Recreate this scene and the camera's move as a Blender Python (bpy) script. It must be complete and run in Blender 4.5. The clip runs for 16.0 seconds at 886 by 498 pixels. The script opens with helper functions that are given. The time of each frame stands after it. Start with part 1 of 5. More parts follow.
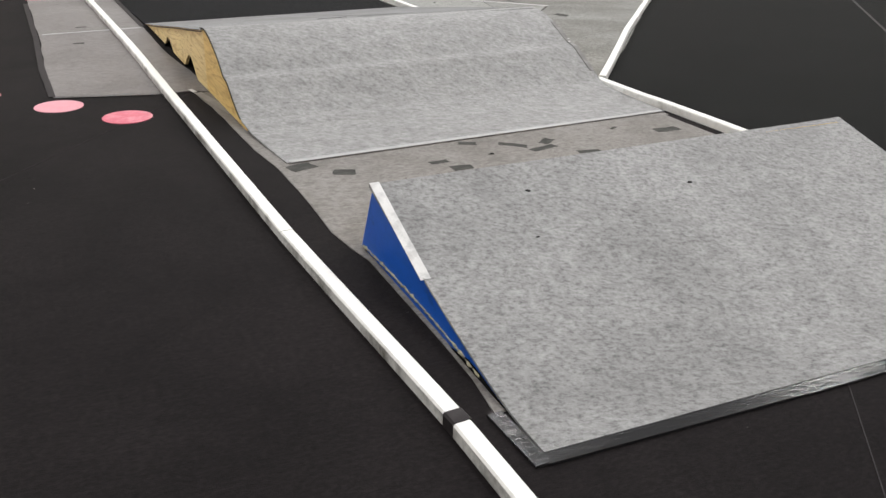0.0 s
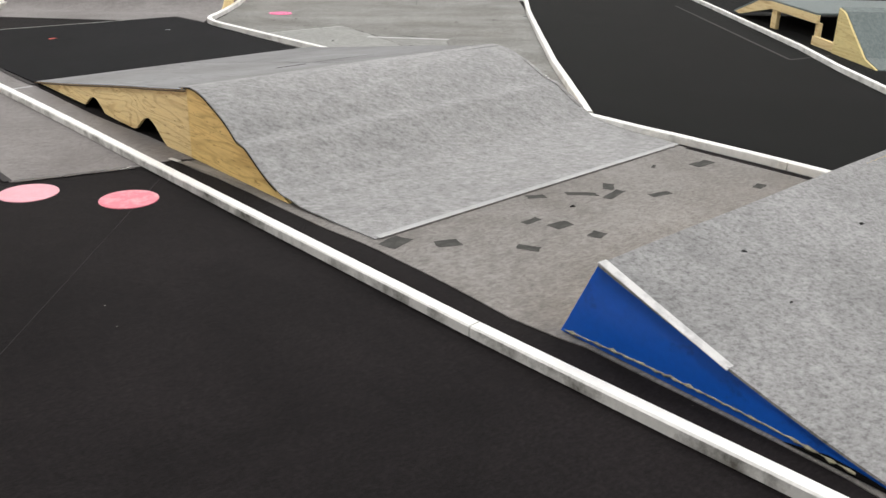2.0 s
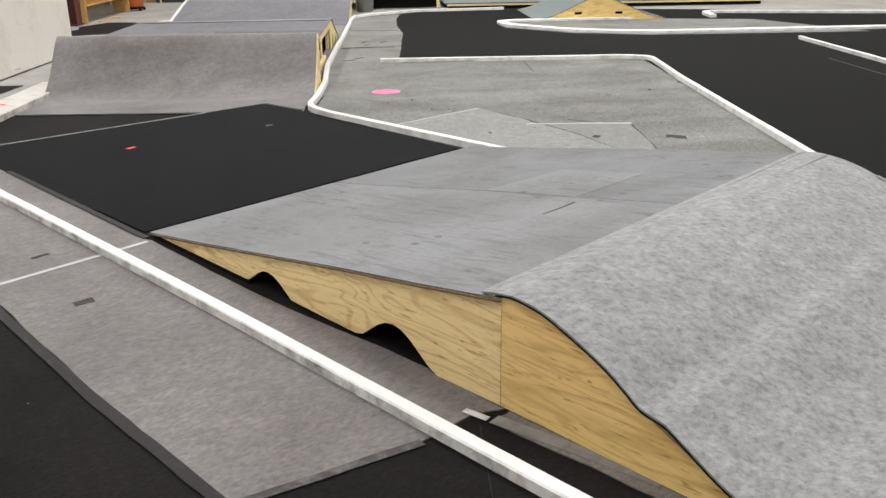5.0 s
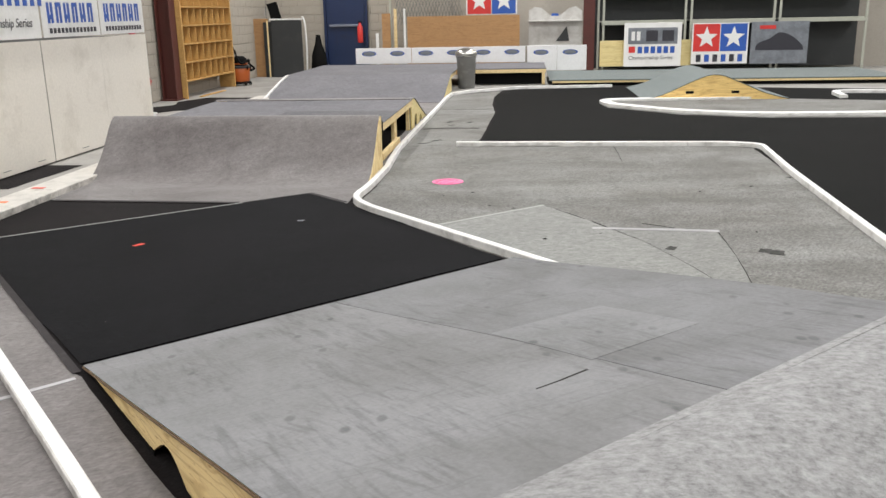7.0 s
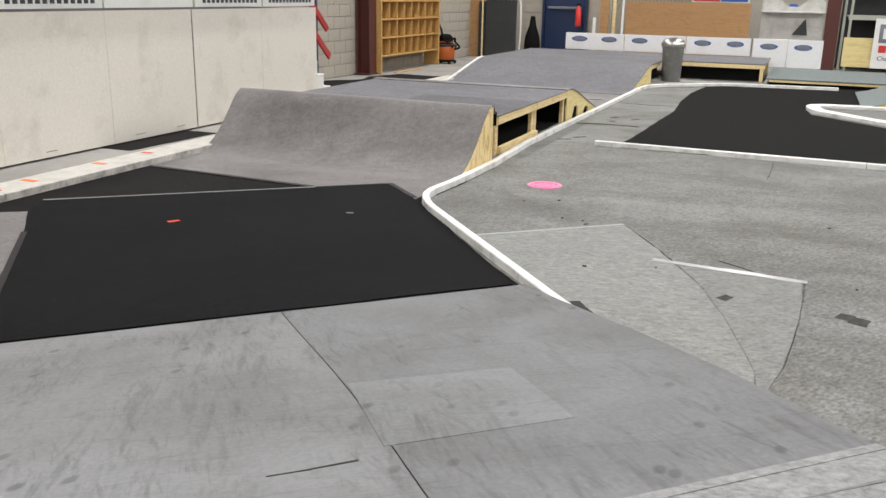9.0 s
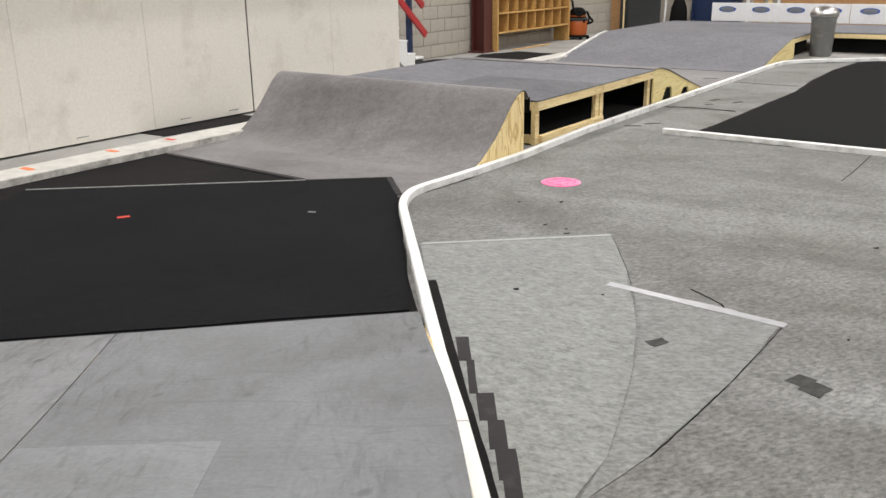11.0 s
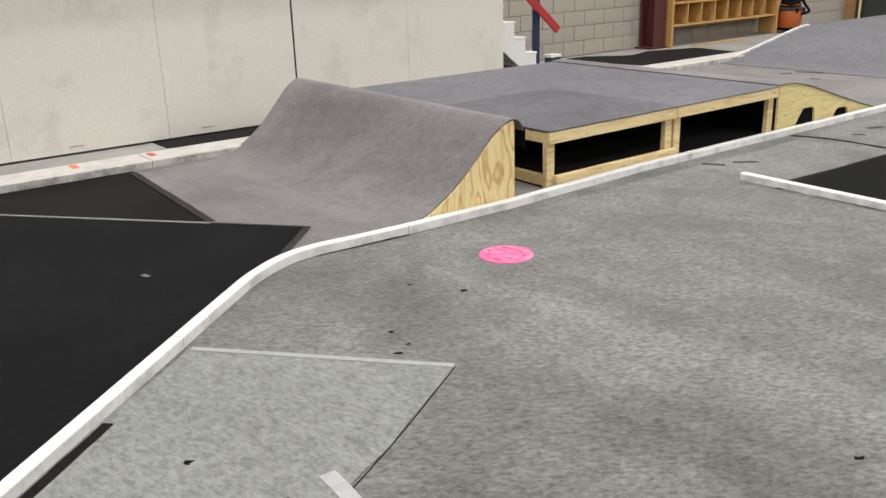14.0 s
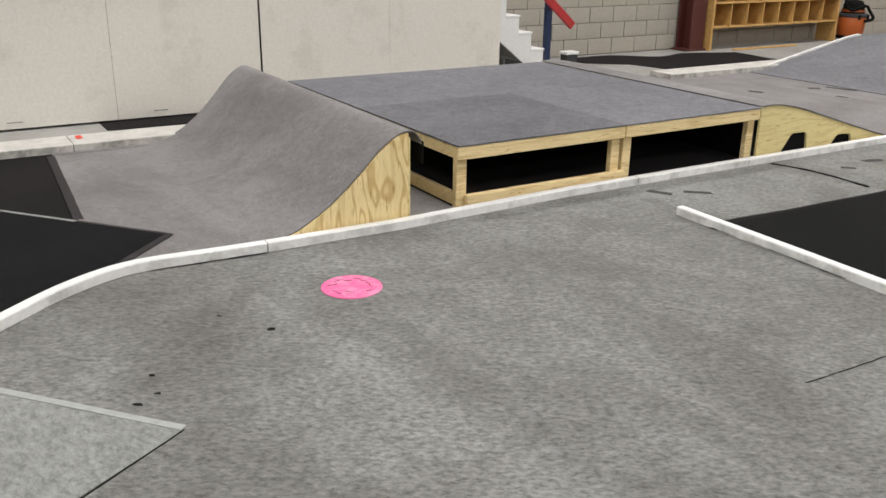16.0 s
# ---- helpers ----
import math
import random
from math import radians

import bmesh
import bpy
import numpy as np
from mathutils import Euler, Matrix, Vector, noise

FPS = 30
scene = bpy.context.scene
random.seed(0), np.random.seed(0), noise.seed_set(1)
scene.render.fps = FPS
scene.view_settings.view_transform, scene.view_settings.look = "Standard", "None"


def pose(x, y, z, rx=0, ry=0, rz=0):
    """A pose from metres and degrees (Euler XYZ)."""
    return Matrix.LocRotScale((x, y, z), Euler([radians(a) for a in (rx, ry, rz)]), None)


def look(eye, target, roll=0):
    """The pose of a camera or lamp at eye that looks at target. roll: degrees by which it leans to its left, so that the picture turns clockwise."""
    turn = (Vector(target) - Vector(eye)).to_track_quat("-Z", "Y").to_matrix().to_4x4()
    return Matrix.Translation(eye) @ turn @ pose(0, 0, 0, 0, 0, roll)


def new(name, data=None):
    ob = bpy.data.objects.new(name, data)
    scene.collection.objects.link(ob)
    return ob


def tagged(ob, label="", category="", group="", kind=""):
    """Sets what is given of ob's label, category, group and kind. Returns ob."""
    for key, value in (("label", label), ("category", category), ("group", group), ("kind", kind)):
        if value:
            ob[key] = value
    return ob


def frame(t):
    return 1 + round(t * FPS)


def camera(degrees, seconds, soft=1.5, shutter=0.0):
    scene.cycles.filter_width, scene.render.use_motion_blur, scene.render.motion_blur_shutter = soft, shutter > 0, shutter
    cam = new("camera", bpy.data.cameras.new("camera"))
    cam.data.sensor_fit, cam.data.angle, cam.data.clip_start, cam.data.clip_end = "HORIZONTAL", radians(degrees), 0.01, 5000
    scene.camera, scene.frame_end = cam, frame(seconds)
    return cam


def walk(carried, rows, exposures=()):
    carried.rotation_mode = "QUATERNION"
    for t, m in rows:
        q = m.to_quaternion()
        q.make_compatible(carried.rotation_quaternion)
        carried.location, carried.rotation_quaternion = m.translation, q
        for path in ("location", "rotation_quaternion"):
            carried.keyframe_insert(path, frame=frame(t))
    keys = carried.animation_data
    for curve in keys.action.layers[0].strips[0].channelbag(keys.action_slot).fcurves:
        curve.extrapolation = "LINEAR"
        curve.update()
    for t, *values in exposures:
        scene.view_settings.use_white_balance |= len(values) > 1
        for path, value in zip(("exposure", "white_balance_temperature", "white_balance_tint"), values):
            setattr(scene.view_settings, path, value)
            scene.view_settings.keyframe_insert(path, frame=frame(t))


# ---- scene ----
cam = camera(53.7, 16.0)
PATH = [
    (0, (0.397, 0.136, 1.369), (1.139, 1.803, 0.55), 1.4),
    (0.5, (0.03, 0.365, 1.377), (1.007, 1.901, 0.548), 2.0),
    (1, (-0.255, 0.659, 1.388), (0.752, 2.174, 0.558), 0.9),
    (1.5, (-0.518, 0.975, 1.382), (0.54, 2.489, 0.613), 0.6),
    (2, (-0.643, 1.29, 1.366), (0.544, 2.71, 0.61), 1.5),
    (2.5, (-0.67, 1.727, 1.384), (0.545, 3.126, 0.631), 1.7),
    (3, (-0.729, 2.18, 1.4), (0.516, 3.549, 0.641), 1.6),
    (3.5, (-0.678, 2.664, 1.392), (0.583, 4.017, 0.631), 1.0),
    (4, (-0.68, 3.157, 1.384), (0.619, 4.489, 0.65), 1.1),
    (4.5, (-0.615, 3.58, 1.366), (0.696, 4.91, 0.65), 0.8),
    (5, (-0.498, 3.917, 1.407), (0.731, 5.343, 0.731), -0.8),
    (5.2, (-0.466, 4.028, 1.416), (0.745, 5.478, 0.76), -1.1),
    (7.3, (0.765, 4.369, 1.41), (1.726, 6.047, 0.902), -0.5),
    (7.5, (0.887, 4.33, 1.414), (1.783, 6.043, 0.902), 0.0),
    (8, (1.216, 4.376, 1.391), (1.938, 6.166, 0.867), -0.6),
    (8.5, (1.607, 4.418, 1.416), (2.271, 6.226, 0.879), -0.3),
    (9, (2.016, 4.394, 1.421), (2.535, 6.242, 0.859), 1.1),
    (9.2, (2.17, 4.409, 1.411), (2.619, 6.273, 0.842), 0.3),
    (11.3, (3.699, 4.985, 1.41), (3.761, 6.885, 0.787), -0.5),
    (11.5, (3.85, 5.075, 1.392), (3.882, 6.974, 0.764), -0.4),
    (12, (4.161, 5.333, 1.402), (4.033, 7.222, 0.759), -0.9),
    (12.5, (4.425, 5.71, 1.415), (4.259, 7.593, 0.762), -1.5),
    (13, (4.763, 5.995, 1.411), (4.372, 7.84, 0.746), -1.8),
    (13.5, (5.039, 6.287, 1.396), (4.581, 8.113, 0.721), -1.6),
    (14, (5.337, 6.58, 1.423), (4.839, 8.408, 0.781), -1.8),
    (14.5, (5.629, 6.773, 1.426), (5.082, 8.59, 0.794), -1.4),
    (15, (5.777, 7.059, 1.434), (5.2, 8.862, 0.789), -0.1),
    (15.5, (5.982, 7.26, 1.466), (5.366, 9.045, 0.807), 0.6),
    (16, (6.203, 7.417, 1.47), (5.532, 9.174, 0.79), 0.8),
]
walk(cam, [(t, look(eye, target, roll)) for t, eye, target, roll in PATH], [(0.0, 0.0), (5.0, 0.0), (8.0, -0.04), (12.0, -0.07), (13.5, -0.09), (16.0, -0.25)])
LAMP = 140.0

# ---- world, lights and exposure ----
world = bpy.data.worlds.new("world")
scene.world = world
world.use_nodes = True
world.node_tree.nodes["Background"].inputs[0].default_value = (0.9, 0.95, 1.0, 1)
world.node_tree.nodes["Background"].inputs[1].default_value = 0.15

U = Vector((0.612, 0.791))      # the hall's long direction
V = Vector((-0.791, 0.612))     # across it


def uv(origin, a, b):
    return (origin[0] + U.x * a + V.x * b, origin[1] + U.y * a + V.y * b)


# ---- materials ----
def material(name, rough=0.8, metal=0.0):
    m = bpy.data.materials.new(name)
    m.use_nodes = True
    nt = m.node_tree
    b = nt.nodes["Principled BSDF"]
    b.inputs["Roughness"].default_value = rough
    b.inputs["Metallic"].default_value = metal
    return m, nt, b


def coords(nt, scale=(1, 1, 1), obj=True, rot=0.0):
    tc = nt.nodes.new("ShaderNodeTexCoord")
    mp = nt.nodes.new("ShaderNodeMapping")
    mp.inputs["Scale"].default_value = scale
    source = tc.outputs["Object"]
    if rot:
        turn = nt.nodes.new("ShaderNodeMapping")
        turn.inputs["Rotation"].default_value = (0, 0, rot)
        nt.links.new(source, turn.inputs["Vector"])
        source = turn.outputs["Vector"]
    nt.links.new(source, mp.inputs["Vector"])
    return mp.outputs["Vector"]


def noise_tex(nt, vec, scale, detail=4.0, rough=0.6, distort=0.0):
    n = nt.nodes.new("ShaderNodeTexNoise")
    n.inputs["Scale"].default_value = scale
    n.inputs["Detail"].default_value = detail
    n.inputs["Roughness"].default_value = rough
    n.inputs["Distortion"].default_value = distort
    nt.links.new(vec, n.inputs["Vector"])
    return n.outputs["Fac"]


def ramp_node(nt, fac, stops):
    r = nt.nodes.new("ShaderNodeValToRGB")
    el = r.color_ramp.elements
    while len(el) < len(stops):
        el.new(0.5)
    for e, (p, c) in zip(el, stops):
        e.position, e.color = p, (*c, 1)
    nt.links.new(fac, r.inputs["Fac"])
    return r.outputs["Color"]


def mix(nt, a, b, fac, mode="MIX"):
    n = nt.nodes.new("ShaderNodeMix")
    n.data_type, n.blend_type = "RGBA", mode
    for value, slot in ((a, 6), (b, 7), (fac, 0)):
        if isinstance(value, (tuple, float, int)):
            n.inputs[slot].default_value = (*value, 1) if isinstance(value, tuple) else value
        else:
            nt.links.new(value, n.inputs[slot])
    return n.outputs[2]


def bump(nt, b, height, strength, distance):
    n = nt.nodes.new("ShaderNodeBump")
    n.inputs["Strength"].default_value = strength
    n.inputs["Distance"].default_value = distance
    nt.links.new(height, n.inputs["Height"])
    nt.links.new(n.outputs["Normal"], b.inputs["Normal"])


def felt(name, dark, mid, light, fleck=90.0, patch=0.25, tint=(0.8, 0.8, 0.8), stretch=(0.7, 1.2, 1.0), rot=0.0, dust=0.0, scuff=0.0, relief=0.35, nap=0.22, band=0.0):
    """Needle-felt carpet: flecks of dark and light fibre, worn patches, slow stains, lint and tyre scuffs."""
    m, nt, b = material(name, 0.95)
    vec = coords(nt, stretch, rot=rot)
    plain = coords(nt)
    fine = noise_tex(nt, vec, fleck, 5.0, 0.75)
    col = ramp_node(nt, fine, [(0.34, dark), (0.5, mid), (0.66, light)])
    mid_n = ramp_node(nt, noise_tex(nt, vec, fleck * 0.3, 4.0, 0.7), [(0.36, (0.74, 0.74, 0.74)), (0.6, (1.06, 1.06, 1.06))])
    col = mix(nt, col, mid_n, 0.6, "MULTIPLY")
    slow = ramp_node(nt, noise_tex(nt, plain, 1.3, 6.0, 0.65, 0.6), [(0.35, tint), (0.65, (1.06, 1.06, 1.06))])
    col = mix(nt, col, slow, patch, "MULTIPLY")
    if band:
        worn = ramp_node(nt, noise_tex(nt, coords(nt, (0.28, 1.5, 1.0), rot=0.5), 1.5, 3.0, 0.5, 0.4), [(0.38, (0.80, 0.79, 0.78)), (0.5, (0.96, 0.96, 0.96)), (0.66, (1.2, 1.2, 1.2))])
        col = mix(nt, col, worn, band, "MULTIPLY")
    if scuff:
        wide = noise_tex(nt, coords(nt, (7.0, 0.8, 1.0), rot=rot), 2.6, 6.0, 0.7, 0.3)
        marks = ramp_node(nt, wide, [(0.56, (1, 1, 1)), (0.72, (0.5, 0.5, 0.5))])
        col = mix(nt, col, marks, scuff, "MULTIPLY")
        dabs = ramp_node(nt, noise_tex(nt, coords(nt, (2.2, 1.0, 1.0), rot=rot), 7.0, 4.0, 0.6), [(0.64, (1, 1, 1)), (0.74, (0.62, 0.62, 0.62))])
        col = mix(nt, col, dabs, scuff, "MULTIPLY")
    if dust:
        v = nt.nodes.new("ShaderNodeTexVoronoi")
        v.inputs["Scale"].default_value = 7.0
        nt.links.new(coords(nt, (1.0, 1.6, 1.0), rot=0.6), v.inputs["Vector"])
        spot = ramp_node(nt, v.outputs["Distance"], [(0.018, (1, 1, 1)), (0.03, (0, 0, 0))])
        pick = ramp_node(nt, noise_tex(nt, plain, 1.9, 2.0), [(0.55, (0, 0, 0)), (0.6, (dust, dust, dust))])
        col = mix(nt, col, (0.5, 0.49, 0.47), mix(nt, spot, pick, 1.0, "MULTIPLY"))
    nt.links.new(col, b.inputs["Base Color"])
    b.inputs["Specular IOR Level"].default_value = 0.12
    b.inputs["Sheen Weight"].default_value = nap
    b.inputs["Sheen Roughness"].default_value = 0.5
    bump(nt, b, noise_tex(nt, plain, 260.0, 3.0), relief, 0.004)
    return m


def wood(name, pale, dark, stretch=(1, 14, 14), scale=2.2, rough=0.6, knots=True, rings=9.0, strength=0.5, swirl=False):
    """Plywood or softwood, its grain along the object's x: broad tone, growth rings as contours, fine fibre, knots."""
    m, nt, b = material(name, rough)
    grain = noise_tex(nt, coords(nt, stretch), scale, 6.0, 0.62, 1.6)
    middle = tuple(0.5 * (p + d) for p, d in zip(pale, dark))
    col = ramp_node(nt, grain, [(0.3, middle), (0.47, pale), (0.6, tuple(c * 1.06 for c in pale)), (0.75, middle)])
    field = noise_tex(nt, coords(nt, (0.55, 3.2, 3.2) if swirl else (0.28, 4.2, 4.2)), 1.7, 2.0, 0.5, 0.4)
    turns = nt.nodes.new("ShaderNodeMath")
    turns.operation = "MULTIPLY"
    turns.inputs[1].default_value = rings * 6.283
    nt.links.new(field, turns.inputs[0])
    wave = nt.nodes.new("ShaderNodeMath")
    wave.operation = "SINE"
    nt.links.new(turns.outputs[0], wave.inputs[0])
    lines = ramp_node(nt, wave.outputs[0], [(0.0, (1, 1, 1)), (0.55, (0.98, 0.97, 0.95)), (1.0, tuple(d / p for d, p in zip(dark, pale)))])
    col = mix(nt, col, lines, strength, "MULTIPLY")
    fine = ramp_node(nt, noise_tex(nt, coords(nt, (2, 60, 60)), 6.0, 3.0), [(0.3, (0.8, 0.78, 0.72)), (0.7, (1.05, 1.05, 1.05))])
    col = mix(nt, col, fine, 0.45, "MULTIPLY")
    if knots:
        v = nt.nodes.new("ShaderNodeTexVoronoi")
        v.inputs["Scale"].default_value = 7.0
        nt.links.new(coords(nt, (0.8, 1.6, 1.6)), v.inputs["Vector"])
        k = ramp_node(nt, v.outputs["Distance"], [(0.02, (0.35, 0.2, 0.1)), (0.07, (1, 1, 1))])
        col = mix(nt, col, k, 0.8, "MULTIPLY")
    dash = ramp_node(nt, noise_tex(nt, coords(nt, (4, 30, 30)), 3.2, 3.0, 0.55, 0.5), [(0.60, (1, 1, 1)), (0.72, (0.52, 0.36, 0.22))])
    col = mix(nt, col, dash, 0.85, "MULTIPLY")
    nt.links.new(col, b.inputs["Base Color"])
    bump(nt, b, grain, 0.12, 0.003)
    return m


def painted(name, colour, wear, rough=0.5, amount=0.5, scale=3.0, low=0.52, high=0.68, spec=0.5, grit=40.0, sides=False, top=0.08):
    """Paint with scuffs and grime that have their own shape; sides darkens flanks over tops."""
    m, nt, b = material(name, rough)
    plain = coords(nt)
    mask = noise_tex(nt, plain, scale, 8.0, 0.7, 0.15)
    grime = ramp_node(nt, mask, [(low, (0, 0, 0)), (high, (1, 1, 1))])
    fine = ramp_node(nt, noise_tex(nt, plain, grit, 4.0), [(0.3, (0.88, 0.88, 0.88)), (0.65, (1.03, 1.03, 1.03))])
    col = mix(nt, colour, fine, 0.6, "MULTIPLY")
    g = nt.nodes.new("ShaderNodeMath")
    g.operation = "MULTIPLY"
    g.inputs[1].default_value = amount
    nt.links.new(grime, g.inputs[0])
    masked = g.outputs[0]
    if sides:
        # grime keeps to the flanks, and also puts their shade into the colour
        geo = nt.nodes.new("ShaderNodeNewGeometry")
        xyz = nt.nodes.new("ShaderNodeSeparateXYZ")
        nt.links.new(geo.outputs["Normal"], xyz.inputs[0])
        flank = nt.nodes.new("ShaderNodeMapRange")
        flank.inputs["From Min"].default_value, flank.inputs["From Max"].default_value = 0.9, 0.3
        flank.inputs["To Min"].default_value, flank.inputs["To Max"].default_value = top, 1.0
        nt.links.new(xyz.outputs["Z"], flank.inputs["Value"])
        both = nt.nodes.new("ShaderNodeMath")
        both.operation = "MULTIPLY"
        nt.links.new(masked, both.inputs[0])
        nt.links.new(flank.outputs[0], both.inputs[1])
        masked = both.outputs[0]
    col = mix(nt, col, wear, masked)
    nt.links.new(col, b.inputs["Base Color"])
    b.inputs["Specular IOR Level"].default_value = spec
    bump(nt, b, noise_tex(nt, plain, 60.0, 3.0), 0.08, 0.003)
    return m


BLACK_FELT = felt("black_felt", (0.009, 0.007776, 0.007957), (0.01368, 0.01134, 0.01199), (0.02136, 0.01782, 0.01853), 70.0, 0.9, (0.6, 0.6, 0.61), dust=0.7, nap=0.012, scuff=0.3)
BLUE_BLACK_FELT = felt("blue_black_felt", (0.00522, 0.00522, 0.006221), (0.00774, 0.00765, 0.009234), (0.01188, 0.0117, 0.014), 70.0, 0.9, (0.62, 0.62, 0.64), dust=0.6, nap=0.01, scuff=0.3)
LANE_FELT = felt("lane_felt", (0.003463, 0.003579, 0.003482), (0.005195, 0.005368, 0.005283), (0.008081, 0.008251, 0.008162), 70.0, 0.9, (0.62, 0.63, 0.61), dust=0.5, nap=0.01, scuff=0.35)
RAMP_FELT = felt("ramp_felt", (0.165, 0.165, 0.168), (0.312, 0.311, 0.315), (0.395, 0.395, 0.401), 56.0, 0.85, (0.70, 0.70, 0.70), (0.85, 1.25, 1.0), rot=0.3, dust=0.5)
COARSE_FELT = felt("coarse_felt", (0.1974, 0.1974, 0.2001), (0.2998, 0.2988, 0.3025), (0.3743, 0.3743, 0.3798), 40.0, 0.45, (0.82, 0.82, 0.82), (0.85, 1.25, 1.0), rot=0.5, dust=0.4, nap=0.12)
STRIP_FELT = felt("strip_felt", (0.1436, 0.1325, 0.1312), (0.2029, 0.1885, 0.1864), (0.2532, 0.2371, 0.235), 58.0, 0.7, (0.68, 0.66, 0.66), dust=0.4)
GREY_FELT = felt("grey_felt", (0.145, 0.136, 0.131), (0.228, 0.216, 0.209), (0.295, 0.281, 0.273), 58.0, 0.9, (0.62, 0.60, 0.57), dust=0.4)
FIELD_FELT = felt("field_felt", (0.1058, 0.1069, 0.1023), (0.208, 0.208, 0.1998), (0.2964, 0.2964, 0.285), 46.0, 0.9, (0.62, 0.595, 0.565), (0.75, 1.25, 1.0), rot=-0.35, dust=0.4, scuff=0.14, nap=0.18, band=0.75)
KICK_FELT = felt("kick_felt", (0.1786, 0.1669, 0.1657), (0.2238, 0.2107, 0.2096), (0.2651, 0.2507, 0.2496), 68.0, 0.8, (0.62, 0.59, 0.59), (0.8, 1.25, 1.0), rot=0.3, scuff=0.34, band=0.6)
DECK_FELT = felt("deck_felt", (0.1534, 0.1512, 0.1642), (0.1836, 0.1814, 0.1966), (0.2138, 0.2117, 0.2279), 50.0, 0.6, (0.74, 0.74, 0.76), rot=-0.6, scuff=0.4, relief=0.08, nap=0.06)
# darker than deck_felt, with stronger scuff marks
DARK_DECK_FELT = felt("dark_deck_felt", (0.1188, 0.1177, 0.1265), (0.1485, 0.1463, 0.1573), (0.1815, 0.1793, 0.1914), 50.0, 0.7, (0.7, 0.7, 0.71), rot=-0.6, scuff=0.6, relief=0.08, nap=0.06)
MID_FELT = felt("mid_felt", (0.145, 0.148, 0.142), (0.228, 0.23, 0.22), (0.302, 0.304, 0.293), 46.0, 0.6, rot=0.2, stretch=(0.75, 1.25, 1.0))
PATCH_FELT = felt("patch_felt", (0.165, 0.169, 0.162), (0.258, 0.262, 0.251), (0.335, 0.338, 0.326), 46.0, 0.45, rot=0.5, stretch=(0.75, 1.25, 1.0))
GREEN_FELT = felt("green_felt", (0.10, 0.125, 0.125), (0.145, 0.175, 0.175), (0.19, 0.22, 0.22), 50.0, 0.4)


def scuffed_board(name, colour):
    """Smooth grey deck covering with tyre streaks along its y, round dabs and faint cross creases."""
    m, nt, b = material(name, 0.8)
    plain = coords(nt)
    col = mix(nt, colour, ramp_node(nt, noise_tex(nt, plain, 1.1, 5.0, 0.6, 0.5), [(0.36, (0.72, 0.72, 0.71)), (0.62, (1.06, 1.06, 1.08))]), 0.9, "MULTIPLY")
    col = mix(nt, col, ramp_node(nt, noise_tex(nt, plain, 55.0, 4.0, 0.7), [(0.34, (0.84, 0.84, 0.84)), (0.66, (1.06, 1.06, 1.06))]), 0.8, "MULTIPLY")
    where = ramp_node(nt, noise_tex(nt, plain, 1.5, 3.0, 0.6), [(0.40, (0.12, 0.12, 0.12)), (0.56, (1, 1, 1))])
    for rot, size, lo, hi, deep in ((0.1, 2.2, 0.53, 0.68, 0.74), (-0.2, 3.6, 0.56, 0.68, 0.78), (0.0, 7.0, 0.52, 0.7, 0.82)):
        streak = ramp_node(nt, noise_tex(nt, coords(nt, (9.0, 1.1, 1.0), rot=rot), size, 4.0, 0.6, 0.2), [(lo, (0, 0, 0)), (hi, (1, 1, 1))])
        col = mix(nt, col, mix(nt, col, (deep, deep, deep), 1.0, "MULTIPLY"), mix(nt, streak, where, 1.0, "MULTIPLY"))
    v = nt.nodes.new("ShaderNodeTexVoronoi")
    v.inputs["Scale"].default_value = 4.2
    nt.links.new(coords(nt, (1.7, 1.0, 1.0), rot=0.5), v.inputs["Vector"])
    dab = ramp_node(nt, v.outputs["Distance"], [(0.08, (1, 1, 1)), (0.15, (0, 0, 0))])
    col = mix(nt, col, mix(nt, col, (0.6, 0.6, 0.61), 1.0, "MULTIPLY"), mix(nt, dab, where, 1.0, "MULTIPLY"))
    crease = ramp_node(nt, noise_tex(nt, coords(nt, (0.35, 6.0, 1.0), rot=0.12), 1.6, 2.0, 0.5, 0.1), [(0.5, (1, 1, 1)), (0.508, (0.82, 0.82, 0.83)), (0.518, (1, 1, 1))])
    col = mix(nt, col, crease, 0.8, "MULTIPLY")
    nt.links.new(col, b.inputs["Base Color"])
    b.inputs["Specular IOR Level"].default_value = 0.2
    b.inputs["Sheen Weight"].default_value = 0.08
    bump(nt, b, noise_tex(nt, plain, 120.0, 3.0), 0.1, 0.003)
    return m


DECK_BOARD = scuffed_board("deck_board", (0.240, 0.241, 0.247))
# same board in a darker tone, for the right-hand sheet
DECK_BOARD_DARK = scuffed_board("darker_deck_board", (0.204, 0.206, 0.212))
PLY = wood("plywood", (0.95, 0.685, 0.27), (0.58, 0.33, 0.10), (1.1, 8, 8), 2.2, rings=13.0, strength=0.42)
LIGHT_PLY = wood("light_plywood", (0.97, 0.755, 0.39), (0.60, 0.37, 0.12), (1.1, 8, 8), 2.2, rings=13.0, strength=0.46, swirl=True)
PALE_PLY = wood("pale_plywood", (0.77, 0.65, 0.32), (0.60, 0.45, 0.18), (1.0, 6, 6), 2.0, knots=False, strength=0.5)
EDGE_PLY = wood("sawn_edge", (0.16, 0.10, 0.055), (0.08, 0.05, 0.03), (1, 10, 10), 3.0, 0.8, False)
PINE = wood("pine", (0.82, 0.655, 0.36), (0.60, 0.41, 0.17), (1, 20, 20), 2.0)
KICK_PLY = wood("kick_plywood", (0.86, 0.70, 0.37), (0.60, 0.40, 0.15), (1.0, 7, 7), 2.0, knots=False, rings=11.0, strength=0.85, swirl=True)
